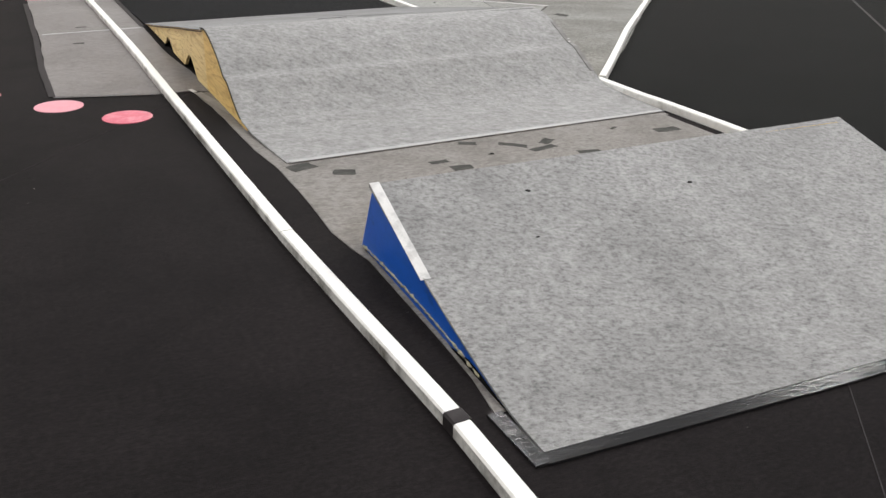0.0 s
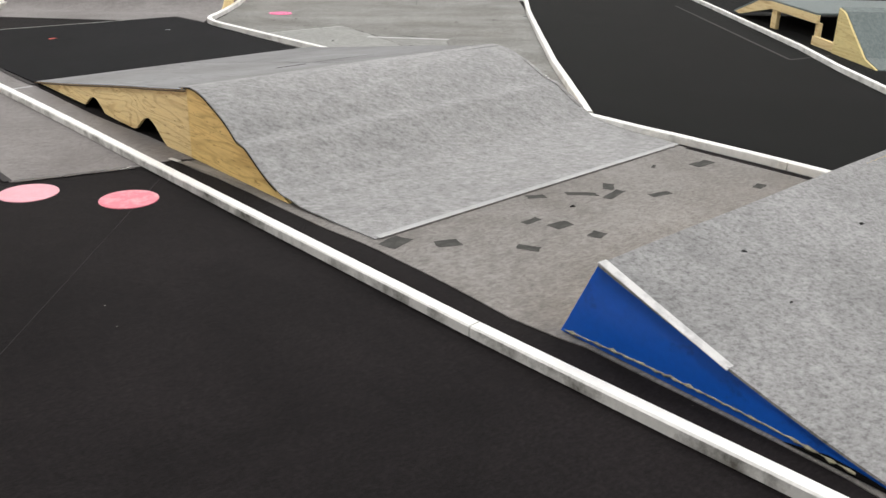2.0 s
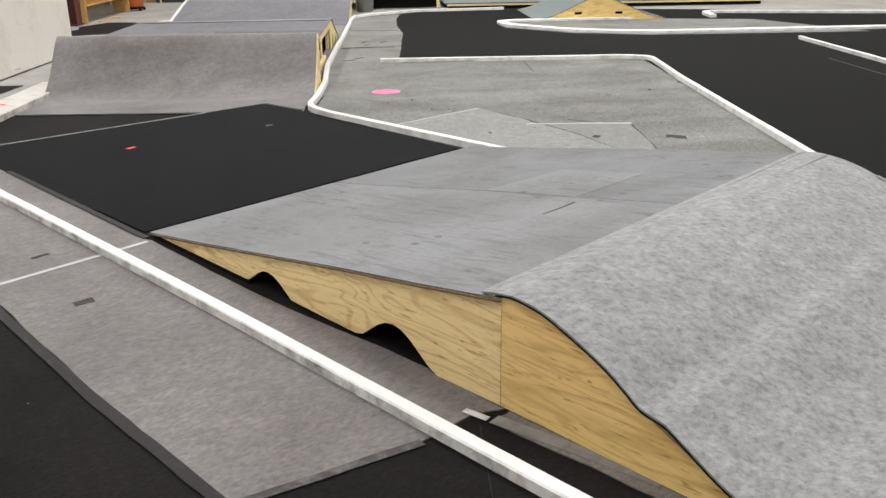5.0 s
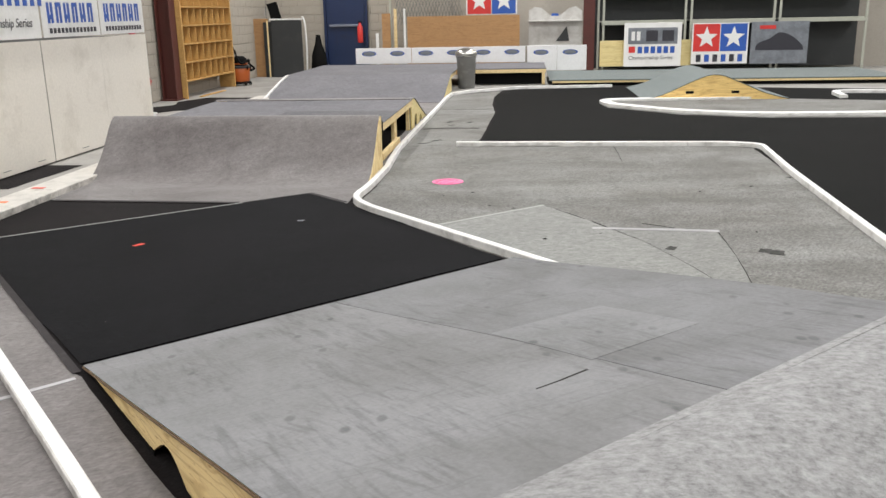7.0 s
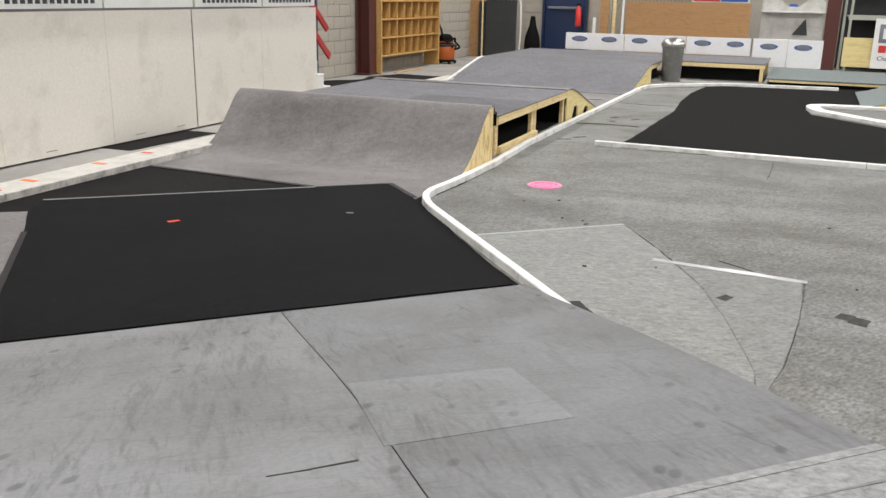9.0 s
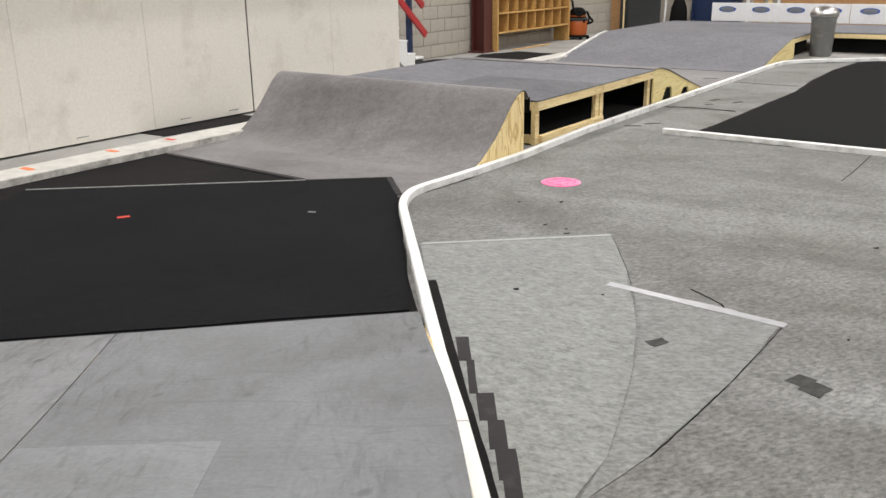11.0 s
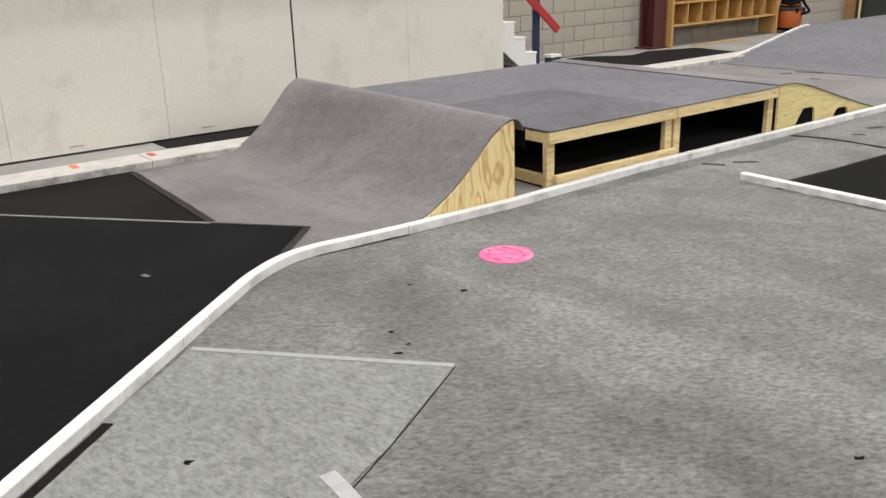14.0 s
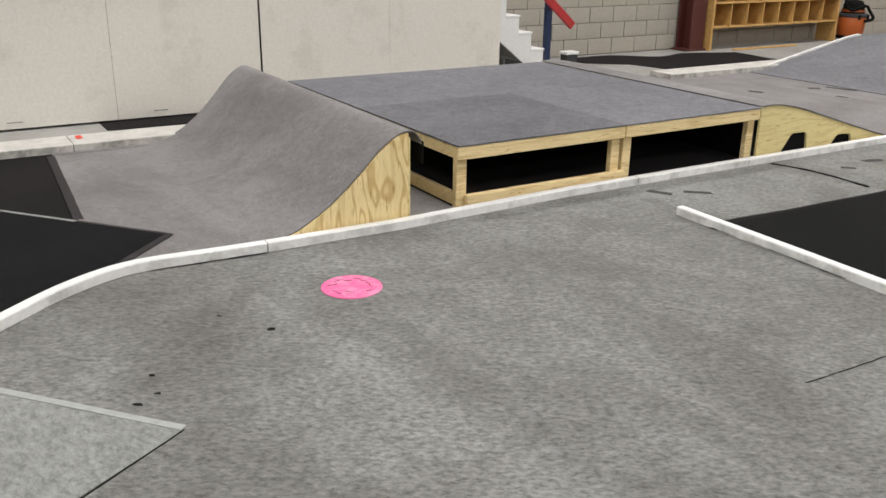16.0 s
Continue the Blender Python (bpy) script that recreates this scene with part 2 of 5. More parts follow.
CHIP = wood("fibreboard", (0.42, 0.24, 0.11), (0.34, 0.19, 0.085), (1, 1.5, 1.5), 3.0, 0.8, False)
SHELF_WOOD = wood("shelf_wood", (0.55, 0.33, 0.11), (0.38, 0.2, 0.06), (1, 10, 10), 2.0, knots=False)
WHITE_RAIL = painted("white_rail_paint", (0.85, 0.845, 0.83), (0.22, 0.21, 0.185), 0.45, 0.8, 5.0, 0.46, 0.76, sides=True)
DIRTY_RAIL = painted("dirty_rail_paint", (0.87, 0.865, 0.85), (0.10, 0.094, 0.078), 0.45, 0.92, 5.0, 0.44, 0.66, sides=True)
WHITE_WALL = painted("white_panel_paint", (0.81, 0.77, 0.70), (0.38, 0.335, 0.26), 0.6, 0.6, 2.1, 0.52, 0.88)
KERB_PAINT = painted("worn_kerb_paint", (0.63, 0.605, 0.565), (0.15, 0.145, 0.125), 0.6, 0.85, 7.0, 0.42, 0.66, sides=True, top=0.3)
BLUE = painted("blue_paint", (0.006, 0.115, 0.60), (0.01, 0.03, 0.12), 0.4, 0.6, 6.0, 0.55, 0.7)
NAVY = painted("navy_paint", (0.012, 0.025, 0.075), (0.02, 0.02, 0.03), 0.4, 0.4)
RED_PAINT = painted("red_paint", (0.42, 0.03, 0.03), (0.2, 0.02, 0.02), 0.4, 0.4)
STEEL_RED = painted("red_oxide_steel", (0.085, 0.019, 0.014), (0.05, 0.015, 0.01), 0.55, 0.6)
PINK = painted("pink_disc", (0.88, 0.12, 0.33), (0.90, 0.34, 0.52), 0.5, 0.8, 12.0, 0.45, 0.65)
PINK_PALE = painted("pale_pink_disc", (0.80, 0.36, 0.43), (0.70, 0.27, 0.33), 0.4, 0.7, 14.0, 0.4, 0.7)
PINK_RED = painted("worn_pink_disc", (0.68, 0.13, 0.20), (0.78, 0.35, 0.41), 0.4, 0.75, 11.0, 0.47, 0.64)
ORANGE = painted("orange_plastic", (0.44, 0.10, 0.018), (0.3, 0.08, 0.02), 0.4, 0.4)
RED_TAPE = painted("red_tape", (0.75, 0.06, 0.03), (0.3, 0.03, 0.02), 0.5, 0.4)
ORANGE_TAPE = painted("orange_tape", (0.85, 0.20, 0.05), (0.4, 0.1, 0.03), 0.5, 0.4)
WHITE_TAPE = painted("pale_tape", (0.46, 0.455, 0.475), (0.34, 0.335, 0.34), 0.45, 0.5, 12.0)
GREY_TAPE = painted("grey_tape", (0.030, 0.026, 0.028), (0.058, 0.053, 0.054), 0.6, 0.6, 10.0, spec=0.14)
DARK_TAPE = painted("dark_tape", (0.05, 0.05, 0.047), (0.10, 0.099, 0.093), 0.75, 0.6, 14.0, 0.45, 0.65, spec=0.12)
EDGE_TAPE = painted("edge_tape", (0.66, 0.655, 0.66), (0.42, 0.42, 0.43), 0.5, 0.8, 16.0, 0.45, 0.62)
FRAY = painted("frayed_fibre", (0.46, 0.43, 0.30), (0.16, 0.16, 0.15), 0.9, 0.8, 30.0, 0.45, 0.6)
PATCH_TAPE = painted("thin_pale_tape", (0.385, 0.395, 0.38), (0.29, 0.30, 0.285), 0.5, 0.8, 16.0, 0.45, 0.62)
SHEER_TAPE = painted("sheer_tape", (0.375, 0.375, 0.385), (0.30, 0.30, 0.305), 0.5, 0.8, 18.0, 0.45, 0.6)
TORN_TAPE = painted("wrinkled_tape", (0.43, 0.425, 0.445), (0.33, 0.33, 0.34), 0.3, 0.9, 22.0, 0.46, 0.62)
GLOSS_TAPE = painted("glossy_clear_tape", (0.075, 0.07, 0.07), (0.20, 0.195, 0.195), 0.18, 0.7, 14.0, 0.45, 0.62)
DULL_TAPE = painted("dull_tape", (0.17, 0.165, 0.165), (0.26, 0.255, 0.255), 0.45, 0.8, 14.0, 0.42, 0.62)
# for real black parts, and for panels and strips that stand for shade
BLACK = painted("black_and_shade", (0.006, 0.006, 0.006), (0.012, 0.012, 0.012), 0.8, 0.4, spec=0.1)
DARK_PANEL = painted("dark_panel", (0.03, 0.033, 0.035), (0.05, 0.05, 0.05), 0.55, 0.5)
CONCRETE = painted("concrete_floor", (0.34, 0.33, 0.31), (0.17, 0.16, 0.15), 0.75, 0.7, 1.2, 0.42, 0.7)
BLOCK = painted("concrete_block", (0.39, 0.355, 0.305), (0.30, 0.27, 0.225), 0.9, 0.6, 2.2, 0.45, 0.7, 0.2)
MORTAR = painted("mortar", (0.40, 0.37, 0.325), (0.3, 0.285, 0.255), 0.95, 0.5)
WHITE_SIGN = painted("white_sign_board", (0.80, 0.80, 0.79), (0.6, 0.6, 0.58), 0.4, 0.4)
BRIGHT_BOARD = painted("bright_white_board", (0.90, 0.90, 0.91), (0.72, 0.72, 0.72), 0.4, 0.4)
SIGN_BLUE = painted("sign_blue", (0.03, 0.10, 0.42), (0.05, 0.1, 0.3), 0.4, 0.3)
SIGN_RED = painted("sign_red", (0.62, 0.04, 0.035), (0.4, 0.04, 0.04), 0.4, 0.3)
SIGN_INK = painted("sign_ink", (0.03, 0.03, 0.04), (0.08, 0.08, 0.09), 0.5, 0.3)
SIGN_GREY = painted("sign_grey", (0.22, 0.24, 0.27), (0.12, 0.13, 0.15), 0.4, 0.7, 5.0, 0.4, 0.6)
SHELF_STEEL = painted("shelf_steel", (0.42, 0.43, 0.37), (0.25, 0.25, 0.22), 0.5, 0.5)
CEIL = painted("ceiling_paint", (0.6, 0.6, 0.58), (0.45, 0.45, 0.43), 0.9, 0.4, 1.0)
PALE_BOARD = painted("pale_scuffed_board", (0.56, 0.55, 0.53), (0.30, 0.28, 0.25), 0.6, 0.7, 3.0, 0.45, 0.7)
BAR_GREY = painted("grey_blue_bar", (0.16, 0.18, 0.23), (0.08, 0.09, 0.12), 0.35, 0.5)
BRIGHT_METAL, _nt, _b = material("bright_metal", 0.28, 1.0)
_nt.links.new(ramp_node(_nt, noise_tex(_nt, coords(_nt), 9.0, 4.0), [(0.35, (0.42, 0.42, 0.41)), (0.65, (0.68, 0.67, 0.65))]), _b.inputs["Base Color"])
GALV = painted("galvanised_steel", (0.16, 0.16, 0.155), (0.3, 0.3, 0.29), 0.45, 0.5, 6.0)
CLEAR, _nt, _b = material("clear_tape", 0.2)
_b.inputs["Base Color"].default_value = (0.026, 0.026, 0.028, 1)
_b.inputs["Specular IOR Level"].default_value = 0.3
bump(_nt, _b, noise_tex(_nt, coords(_nt, (1.5, 6, 3), rot=0.1), 9.0, 3.0), 0.3, 0.01)
TUBE, _nt, _b = material("lamp_tube", 0.5)
_b.inputs["Emission Color"].default_value = (1.0, 0.97, 0.92, 1)
_b.inputs["Emission Strength"].default_value = 6.0


# ---- builders ----
def part(name, bm, mat, parent=None, label="", smooth=False):
    me = bpy.data.meshes.new(name)
    bmesh.ops.recalc_face_normals(bm, faces=bm.faces)
    bm.to_mesh(me)
    bm.free()
    if smooth:
        for p in me.polygons:
            p.use_smooth = True
        me.set_sharp_from_angle(angle=0.7)
    me.materials.append(mat)
    ob = new(name, me)
    if parent is not None:
        ob.parent = parent
    if label:
        ob["label"] = label
    return ob


def thing(name, label, category, at=(0, 0, 0), turn=0.0, group=""):
    ob = new(name)
    ob.empty_display_size = 0.1
    ob.matrix_world = pose(*at, 0, 0, turn)
    return tagged(ob, label, category, group)


def bevel(bm, w, seg=1):
    bmesh.ops.bevel(bm, geom=list(bm.edges), offset=w, segments=seg, affect="EDGES", clamp_overlap=True)


def box_bm(size, at=(0, 0, 0), w=0.0, m=None):
    bm = bmesh.new()
    bmesh.ops.create_cube(bm, size=1.0, matrix=Matrix.Translation(at) @ Matrix.Diagonal((*size, 1)))
    if w:
        bevel(bm, w)
    if m is not None:
        bm.transform(m)
    return bm


def prism_bm(poly, z0, z1, w=0.0):
    """A flat polygon with thickness."""
    bm = bmesh.new()
    f = bm.faces.new([bm.verts.new((x, y, z0)) for x, y in poly])
    up = bmesh.ops.extrude_face_region(bm, geom=[f])
    bmesh.ops.translate(bm, verts=[g for g in up["geom"] if isinstance(g, bmesh.types.BMVert)], vec=(0, 0, z1 - z0))
    if w:
        bevel(bm, w)
    return bm


def ragged(poly, step=0.12, size=0.006, closed=True):
    """A polygon with its edges cut unevenly, as carpet is by hand."""
    out = []
    n = len(poly)
    for i in range(n if closed else n - 1):
        a, b = Vector(poly[i]), Vector(poly[(i + 1) % n])
        k = max(1, int((b - a).length / step))
        side = Vector((-(b - a).y, (b - a).x)).normalized()
        for j in range(k):
            p = a.lerp(b, j / k)
            if j:
                p = p + side * size * noise.noise((p.x * 3.1, p.y * 3.1, 0.7)) * 2
            out.append((p.x, p.y))
    if not closed:
        out.append(tuple(poly[-1]))
    return out


def sheet(name, poly, z, mat, label, category, thick=0.004, rag=0.006, kind=""):
    ob = part(name, prism_bm(ragged(poly, 0.12, rag) if rag else poly, z - thick, z), mat)
    return tagged(ob, label, category, "", kind)


def strip_bm(a, b, width, z0, z1):
    a, b = Vector(a), Vector(b)
    d = (b - a).normalized()
    s = Vector((-d.y, d.x)) * width / 2
    return prism_bm([tuple(a - s), tuple(b - s), tuple(b + s), tuple(a + s)], z0, z1)


def tape(a, b, width, z, mat, label, name="tape_strip", cat="tape", on=None):
    """Tape on the floor; stuck to a carpet it is that carpet's part. Its ends and edges are a little uneven."""
    a, b = Vector(a), Vector(b)
    d = (b - a).normalized()
    side = Vector((-d.y, d.x)) * width / 2
    n = max(2, int((b - a).length / 0.08))
    jag = min(0.004, width * 0.12)
    one, two = [], []
    for k in range(n + 1):
        p = a.lerp(b, k / n)
        w1 = 1 + jag / width * 2 * noise.noise((p.x * 9, p.y * 9, 1.0))
        w2 = 1 + jag / width * 2 * noise.noise((p.x * 9, p.y * 9, 6.0))
        one.append(tuple(p - side * w1)), two.append(tuple(p + side * w2))
    ob = part(name if on is None else "edge_tape", prism_bm(one + two[::-1], z - 0.002, z), mat, on, label)
    return ob if on is not None else tagged(ob, label, cat)


def round_path(pts, r=0.25, seg=6):
    """A polyline with its corners rounded where the radius given is over zero."""
    out = [Vector(pts[0])]
    for i in range(1, len(pts) - 1):
        p, a, b = Vector(pts[i]), Vector(pts[i - 1]), Vector(pts[i + 1])
        da, db = (a - p), (b - p)
        k = min(r, da.length * 0.45, db.length * 0.45)
        if da.angle(-db) < 0.12:
            out.append(p)
            continue
        s, e = p + da.normalized() * k, p + db.normalized() * k
        for j in range(seg + 1):
            t = j / seg
            out.append(s * (1 - t) ** 2 + p * 2 * t * (1 - t) + e * t * t)
    out.append(Vector(pts[-1]))
    return out


def sweep_bm(path, w, h, z0=0.0, w_edge=0.006, wobble=0.0):
    """A squared bar with softened top edges along a plan path."""
    prof = [(-w / 2, 0), (-w / 2, h - w_edge), (-w / 2 + w_edge, h), (w / 2 - w_edge, h), (w / 2, h - w_edge), (w / 2, 0)]
    bm = bmesh.new()
    rings = []
    for i, p in enumerate(path):
        a, b = path[max(0, i - 1)], path[min(len(path) - 1, i + 1)]
        d = (b - a).normalized()
        s = Vector((-d.y, d.x))
        k = wobble * noise.noise((p.x * 1.7, p.y * 1.7, 3.0))
        rings.append([bm.verts.new((p.x + s.x * (o + k), p.y + s.y * (o + k), z0 + z)) for o, z in prof])
    for r0, r1 in zip(rings, rings[1:]):
        for j in range(6):
            bm.faces.new((r0[j], r0[(j + 1) % 6], r1[(j + 1) % 6], r1[j]))
    bm.faces.new(rings[0])
    bm.faces.new(rings[-1][::-1])
    return bm


def resample(path, lengths, gap=0.003):
    """Cuts a path into pieces of about the lengths given, in turn."""
    d = [0.0]
    for a, b in zip(path, path[1:]):
        d.append(d[-1] + (b - a).length)

    def at(s):
        for i in range(len(path) - 1):
            if s <= d[i + 1] or i == len(path) - 2:
                return path[i].lerp(path[i + 1], (s - d[i]) / max(1e-6, d[i + 1] - d[i]))
    s, k, out = 0.0, 0, []
    while s < d[-1] - 0.05:
        e = min(d[-1], s + lengths[k % len(lengths)])
        inner = [p for p, q in zip(path, d) if s + gap + 0.02 < q < e - gap - 0.02]
        out.append([at(s + gap)] + inner + [at(e - gap)])
        s, k = e, k + 1
    return out


def lane_rail(pts, r, label, lengths=(2.44,), w=0.042, h=0.04, mat=None, z0=0.004):
    ob = thing("lane_rail", label, "track rail", (*pts[0], z0), group="lane rails of the track")
    base = Matrix.Translation((-pts[0][0], -pts[0][1], -z0))
    for piece in resample(round_path(pts, r), lengths):
        fine = []
        for a, b in zip(piece, piece[1:]):
            k = max(1, int((b - a).length / 0.25))
            fine += [a.lerp(b, j / k) for j in range(k)]
        bm = sweep_bm(fine + [piece[-1]], w, h, z0, wobble=0.003)
        bm.transform(base)
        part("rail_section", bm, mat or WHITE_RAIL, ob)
    return ob


def skin_bm(left, right, across, thick, lump=0.0):
    """A bent sheet between two edge lines of as many points each."""
    bm = bmesh.new()
    rows = []
    for i, (l, r) in enumerate(zip(left, right)):
        l, r = Vector(l), Vector(r)
        row = []
        ease = min(1.0, i / 6.0)
        for j in range(across + 1):
            p = l.lerp(r, j / across)
            row.append(p + Vector((0, 0, lump * noise.noise((p.x * 1.6, p.y * 1.6, 5.0)) * ease * (1 if 0 < j < across else 0.3))))
        rows.append(row)
    top = [[bm.verts.new(p) for p in row] for row in rows]
    low = [[bm.verts.new(p - Vector((0, 0, thick))) for p in row] for row in rows]
    n, k = len(rows), across
    for i in range(n - 1):
        for j in range(k):
            bm.faces.new((top[i][j], top[i][j + 1], top[i + 1][j + 1], top[i + 1][j]))
            bm.faces.new((low[i][j], low[i + 1][j], low[i + 1][j + 1], low[i][j + 1]))
    for i in range(n - 1):
        bm.faces.new((top[i][0], top[i + 1][0], low[i + 1][0], low[i][0]))
        bm.faces.new((top[i][k], low[i][k], low[i + 1][k], top[i + 1][k]))
    for j in range(k):
        bm.faces.new((top[0][j], low[0][j], low[0][j + 1], top[0][j + 1]))
        bm.faces.new((top[-1][j], top[-1][j + 1], low[-1][j + 1], low[-1][j]))
    return bm


def smooth_line(pts, n=6):
    """Catmull-Rom through points of any dimension."""
    out = []
    for i in range(len(pts) - 1):
        p0, p1, p2, p3 = (Vector(pts[max(0, min(len(pts) - 1, i + k))]) for k in (-1, 0, 1, 2))
        for j in range(n):
            t = j / n
            out.append(0.5 * (2 * p1 + (p2 - p0) * t + (2 * p0 - 5 * p1 + 4 * p2 - p3) * t * t + (3 * p1 - p0 - 3 * p2 + p3) * t ** 3))
    out.append(Vector(pts[-1]))
    return out


def panel_bm(outline, thick):
    """An upright board: its outline in x (along) and z (up), thickness in y."""
    bm = bmesh.new()
    f = bm.faces.new([bm.verts.new((x, 0, z)) for x, z in outline])
    up = bmesh.ops.extrude_face_region(bm, geom=[f])
    bmesh.ops.translate(bm, verts=[g for g in up["geom"] if isinstance(g, bmesh.types.BMVert)], vec=(0, thick, 0))
    return bm


def upright(ob, a, b):
    """Stands an object whose x runs along the plan line from a to b."""
    d = Vector(b) - Vector(a)
    ob.matrix_world = pose(a[0], a[1], a[2] if len(a) > 2 else 0, 0, 0, math.degrees(math.atan2(d.y, d.x)))
    return ob


def tube_bm(pts, r, n=8):
    """A round tube along points in space."""
    line = smooth_line(pts, 5)
    bm = bmesh.new()
    rings = []
    for i, p in enumerate(line):
        d = (line[min(i + 1, len(line) - 1)] - line[max(i - 1, 0)]).normalized()
        s = d.cross(Vector((0.31, 0.2, 0.93))).normalized()
        t = d.cross(s)
        rings.append([bm.verts.new(p + (s * math.cos(2 * math.pi * k / n) + t * math.sin(2 * math.pi * k / n)) * r) for k in range(n)])
    for a, b in zip(rings, rings[1:]):
        for k in range(n):
            bm.faces.new((a[k], a[(k + 1) % n], b[(k + 1) % n], b[k]))
    bm.faces.new(rings[0][::-1])
    bm.faces.new(rings[-1])
    return bm


# ---- the hall ----
XU0, XU1, XV0, XV1 = -14.0, 15.3, -16.0, 5.6    # the hall, along and across from a point on its floor
HUB = (4.0, 10.0)
corners = [uv(HUB, a, b) for a, b in ((XU0, XV0), (XU1, XV0), (XU1, XV1), (XU0, XV1))]
ANG = math.degrees(math.atan2(U.y, U.x))
HIGH = 5.2


def hall_wall(name, a, b, label):
    d = Vector(b) - Vector(a)
    bm = box_bm((d.length, 0.2, HIGH + 0.2), (d.length / 2, -0.115, HIGH / 2))
    ob = upright(part(name, bm, MORTAR), a, b)
    return tagged(ob, label, "wall", kind="structure")


c00, c10, c11, c01 = corners
floor = tagged(part("floor", prism_bm(corners, -0.2, -0.006), CONCRETE), "worn grey concrete floor of the hall", "floor", kind="structure")
wall_left = hall_wall("wall_left", c11, c01, "bare grey concrete block wall of the hall")
wall_far = hall_wall("wall_far", c10, c11, "bare grey concrete block wall behind the shelving")
hall_wall("wall_right", c00, c10, "bare grey concrete block wall of the hall")
hall_wall("wall_near", c01, c00, "bare grey concrete block wall of the hall")
tagged(part("ceiling", prism_bm(corners, HIGH, HIGH + 0.2), CEIL), "pale painted ceiling of the hall", "ceiling", kind="structure")

# tube lights in rows under the ceiling
for a in (-9.0, -3.5, 2.0, 7.5, 13.0):
    for b in (3.6, -1.2, -6.0, -11.0):
        x, y = uv(HUB, a, b)
        fix = thing("ceiling_light", "white twin-tube fluorescent light under the ceiling", "light", (x, y, HIGH - 0.06), ANG, "ceiling lights")
        part("housing", box_bm((2.4, 0.2, 0.06), (0, 0, 0.03), 0.01), WHITE_SIGN, fix)
        for s in (-0.05, 0.05):
            bm = bmesh.new()
            bmesh.ops.create_cone(bm, segments=8, radius1=0.016, radius2=0.016, depth=2.3, cap_ends=True, matrix=Matrix.Translation((0, s, -0.02)) @ Euler((0, radians(90), 0)).to_matrix().to_4x4())
            part("tube", bm, TUBE, fix)
        lamp = bpy.data.lights.new("tube_glow", "AREA")
        lamp.shape, lamp.size, lamp.size_y = "RECTANGLE", 2.3, 0.2
        lamp.energy, lamp.color = LAMP * (1.2 if a > 5 else 1.0), (0.985, 0.972, 0.955)
        lo = new("tube_glow", lamp)
        lo.matrix_world = pose(x, y, HIGH - 0.12, 0, 0, ANG)

# ---- carpets ----
BLACK_POLY = [(-6.0, -6.0), (17.5, -9.0), (20.5, 6.0), (15.5, 12.6), (12.3, 16.9), (10.2, 17.65), (9.1, 17.5), (7.1, 15.0), (3.4, 10.7), (1.9, 12.55), (0.3, 10.5), (-6.0, 2.5)]
sheet("ground", BLACK_POLY, 0.0, BLACK_FELT, "black needle-felt carpet of the race track", "carpet", rag=0, kind="structure")
# added sheet of darker felt that lowers the tone of the outer lane
sheet("carpet_lane", [(3.83, 1.4), (3.78, 3.8), (3.74, 4.6), (3.72, 5.0), (5.9, 7.62), (7.9, 9.95), (7.95, 10.4), (5.95, 12.1), (6.2, 12.4), (8.0, 14.6), (9.4, 16.6), (10.3, 17.38), (12.2, 16.5), (15.3, 12.3), (19.8, 5.6), (16.5, -7.0), (5.2, -4.5)], 0.002, LANE_FELT,
      "darker greenish black felt laid over the outer lane", "carpet", 0.0015, 0)
strip_carpet = sheet("carpet_strip", [(0.33, 5.76), (0.9, 5.655), (1.13, 5.67), (1.25, 5.61), (1.21, 6.1), (1.155, 6.6), (1.127, 6.9), (1.112, 7.2), (1.10, 7.5), (1.085, 7.96), (1.07, 8.0), (0.955, 10.0), (0.9, 10.45), (0.17, 10.5), (0.2, 9.4), (0.285, 7.6), (0.3, 6.5)], 0.004, STRIP_FELT,
      "worn grey felt carpet strip laid over black carpet", "carpet")
sheet("carpet_floor", [(1.33, 1.87), (3.68, 1.9), (3.66, 4.6), (3.4, 5.7), (1.3, 5.6), (1.134, 5.60), (1.182, 5.11), (1.224, 4.47), (1.275, 3.98), (1.288, 3.45), (1.285, 3.22), (1.312, 3.03), (1.338, 2.92), (1.343, 2.7), (1.349, 2.45), (1.353, 2.25), (1.352, 2.05), (1.335, 1.88)], 0.005, GREY_FELT,
      "dirty grey felt carpet between two ramps", "carpet")
field_carpet = sheet("carpet_field", [(3.62, 5.1), (3.64, 7.2), (3.5, 8.8), (3.47, 9.95), (3.482, 10.2), (3.53, 10.35), (3.62, 10.48), (3.955, 10.86), (4.41, 11.43), (5.095, 12.40), (6.085, 13.67), (6.985, 14.80), (9.0, 17.32), (10.14, 17.4), (9.4, 16.6), (8.6, 15.55), (8.0, 14.65), (6.34, 12.62), (6.05, 12.30), (5.9, 12.15), (7.88, 10.50), (8.05, 10.2), (3.76, 5.06)], 0.004, FIELD_FELT,
      "large grey felt carpet inside white rails", "carpet")
apron_carpet = sheet("carpet_apron", [(1.62, 11.88), (2.81, 10.855), (3.404, 10.857), (3.45, 10.3), (3.60, 10.50), (3.96, 10.88), (5.08, 12.42), (6.95, 14.82), (8.9, 17.25), (8.3, 16.6), (5.85, 18.5), (4.85, 17.5), (2.25, 13.3), (1.95, 12.6)], 0.0034, KICK_FELT,
      "brownish grey felt carpet in front of a curved ramp", "carpet")
black_carpet = sheet("carpet_black", [(0.95, 10.76), (3.404, 10.857), (3.46, 10.3), (3.49, 9.0), (3.5, 8.36), (1.11, 8.1), (1.03, 9.0), (0.955, 10.05), (0.92, 10.5)], 0.008, BLUE_BLACK_FELT,
      "black felt carpet piece with taped edges", "carpet", 0.006)
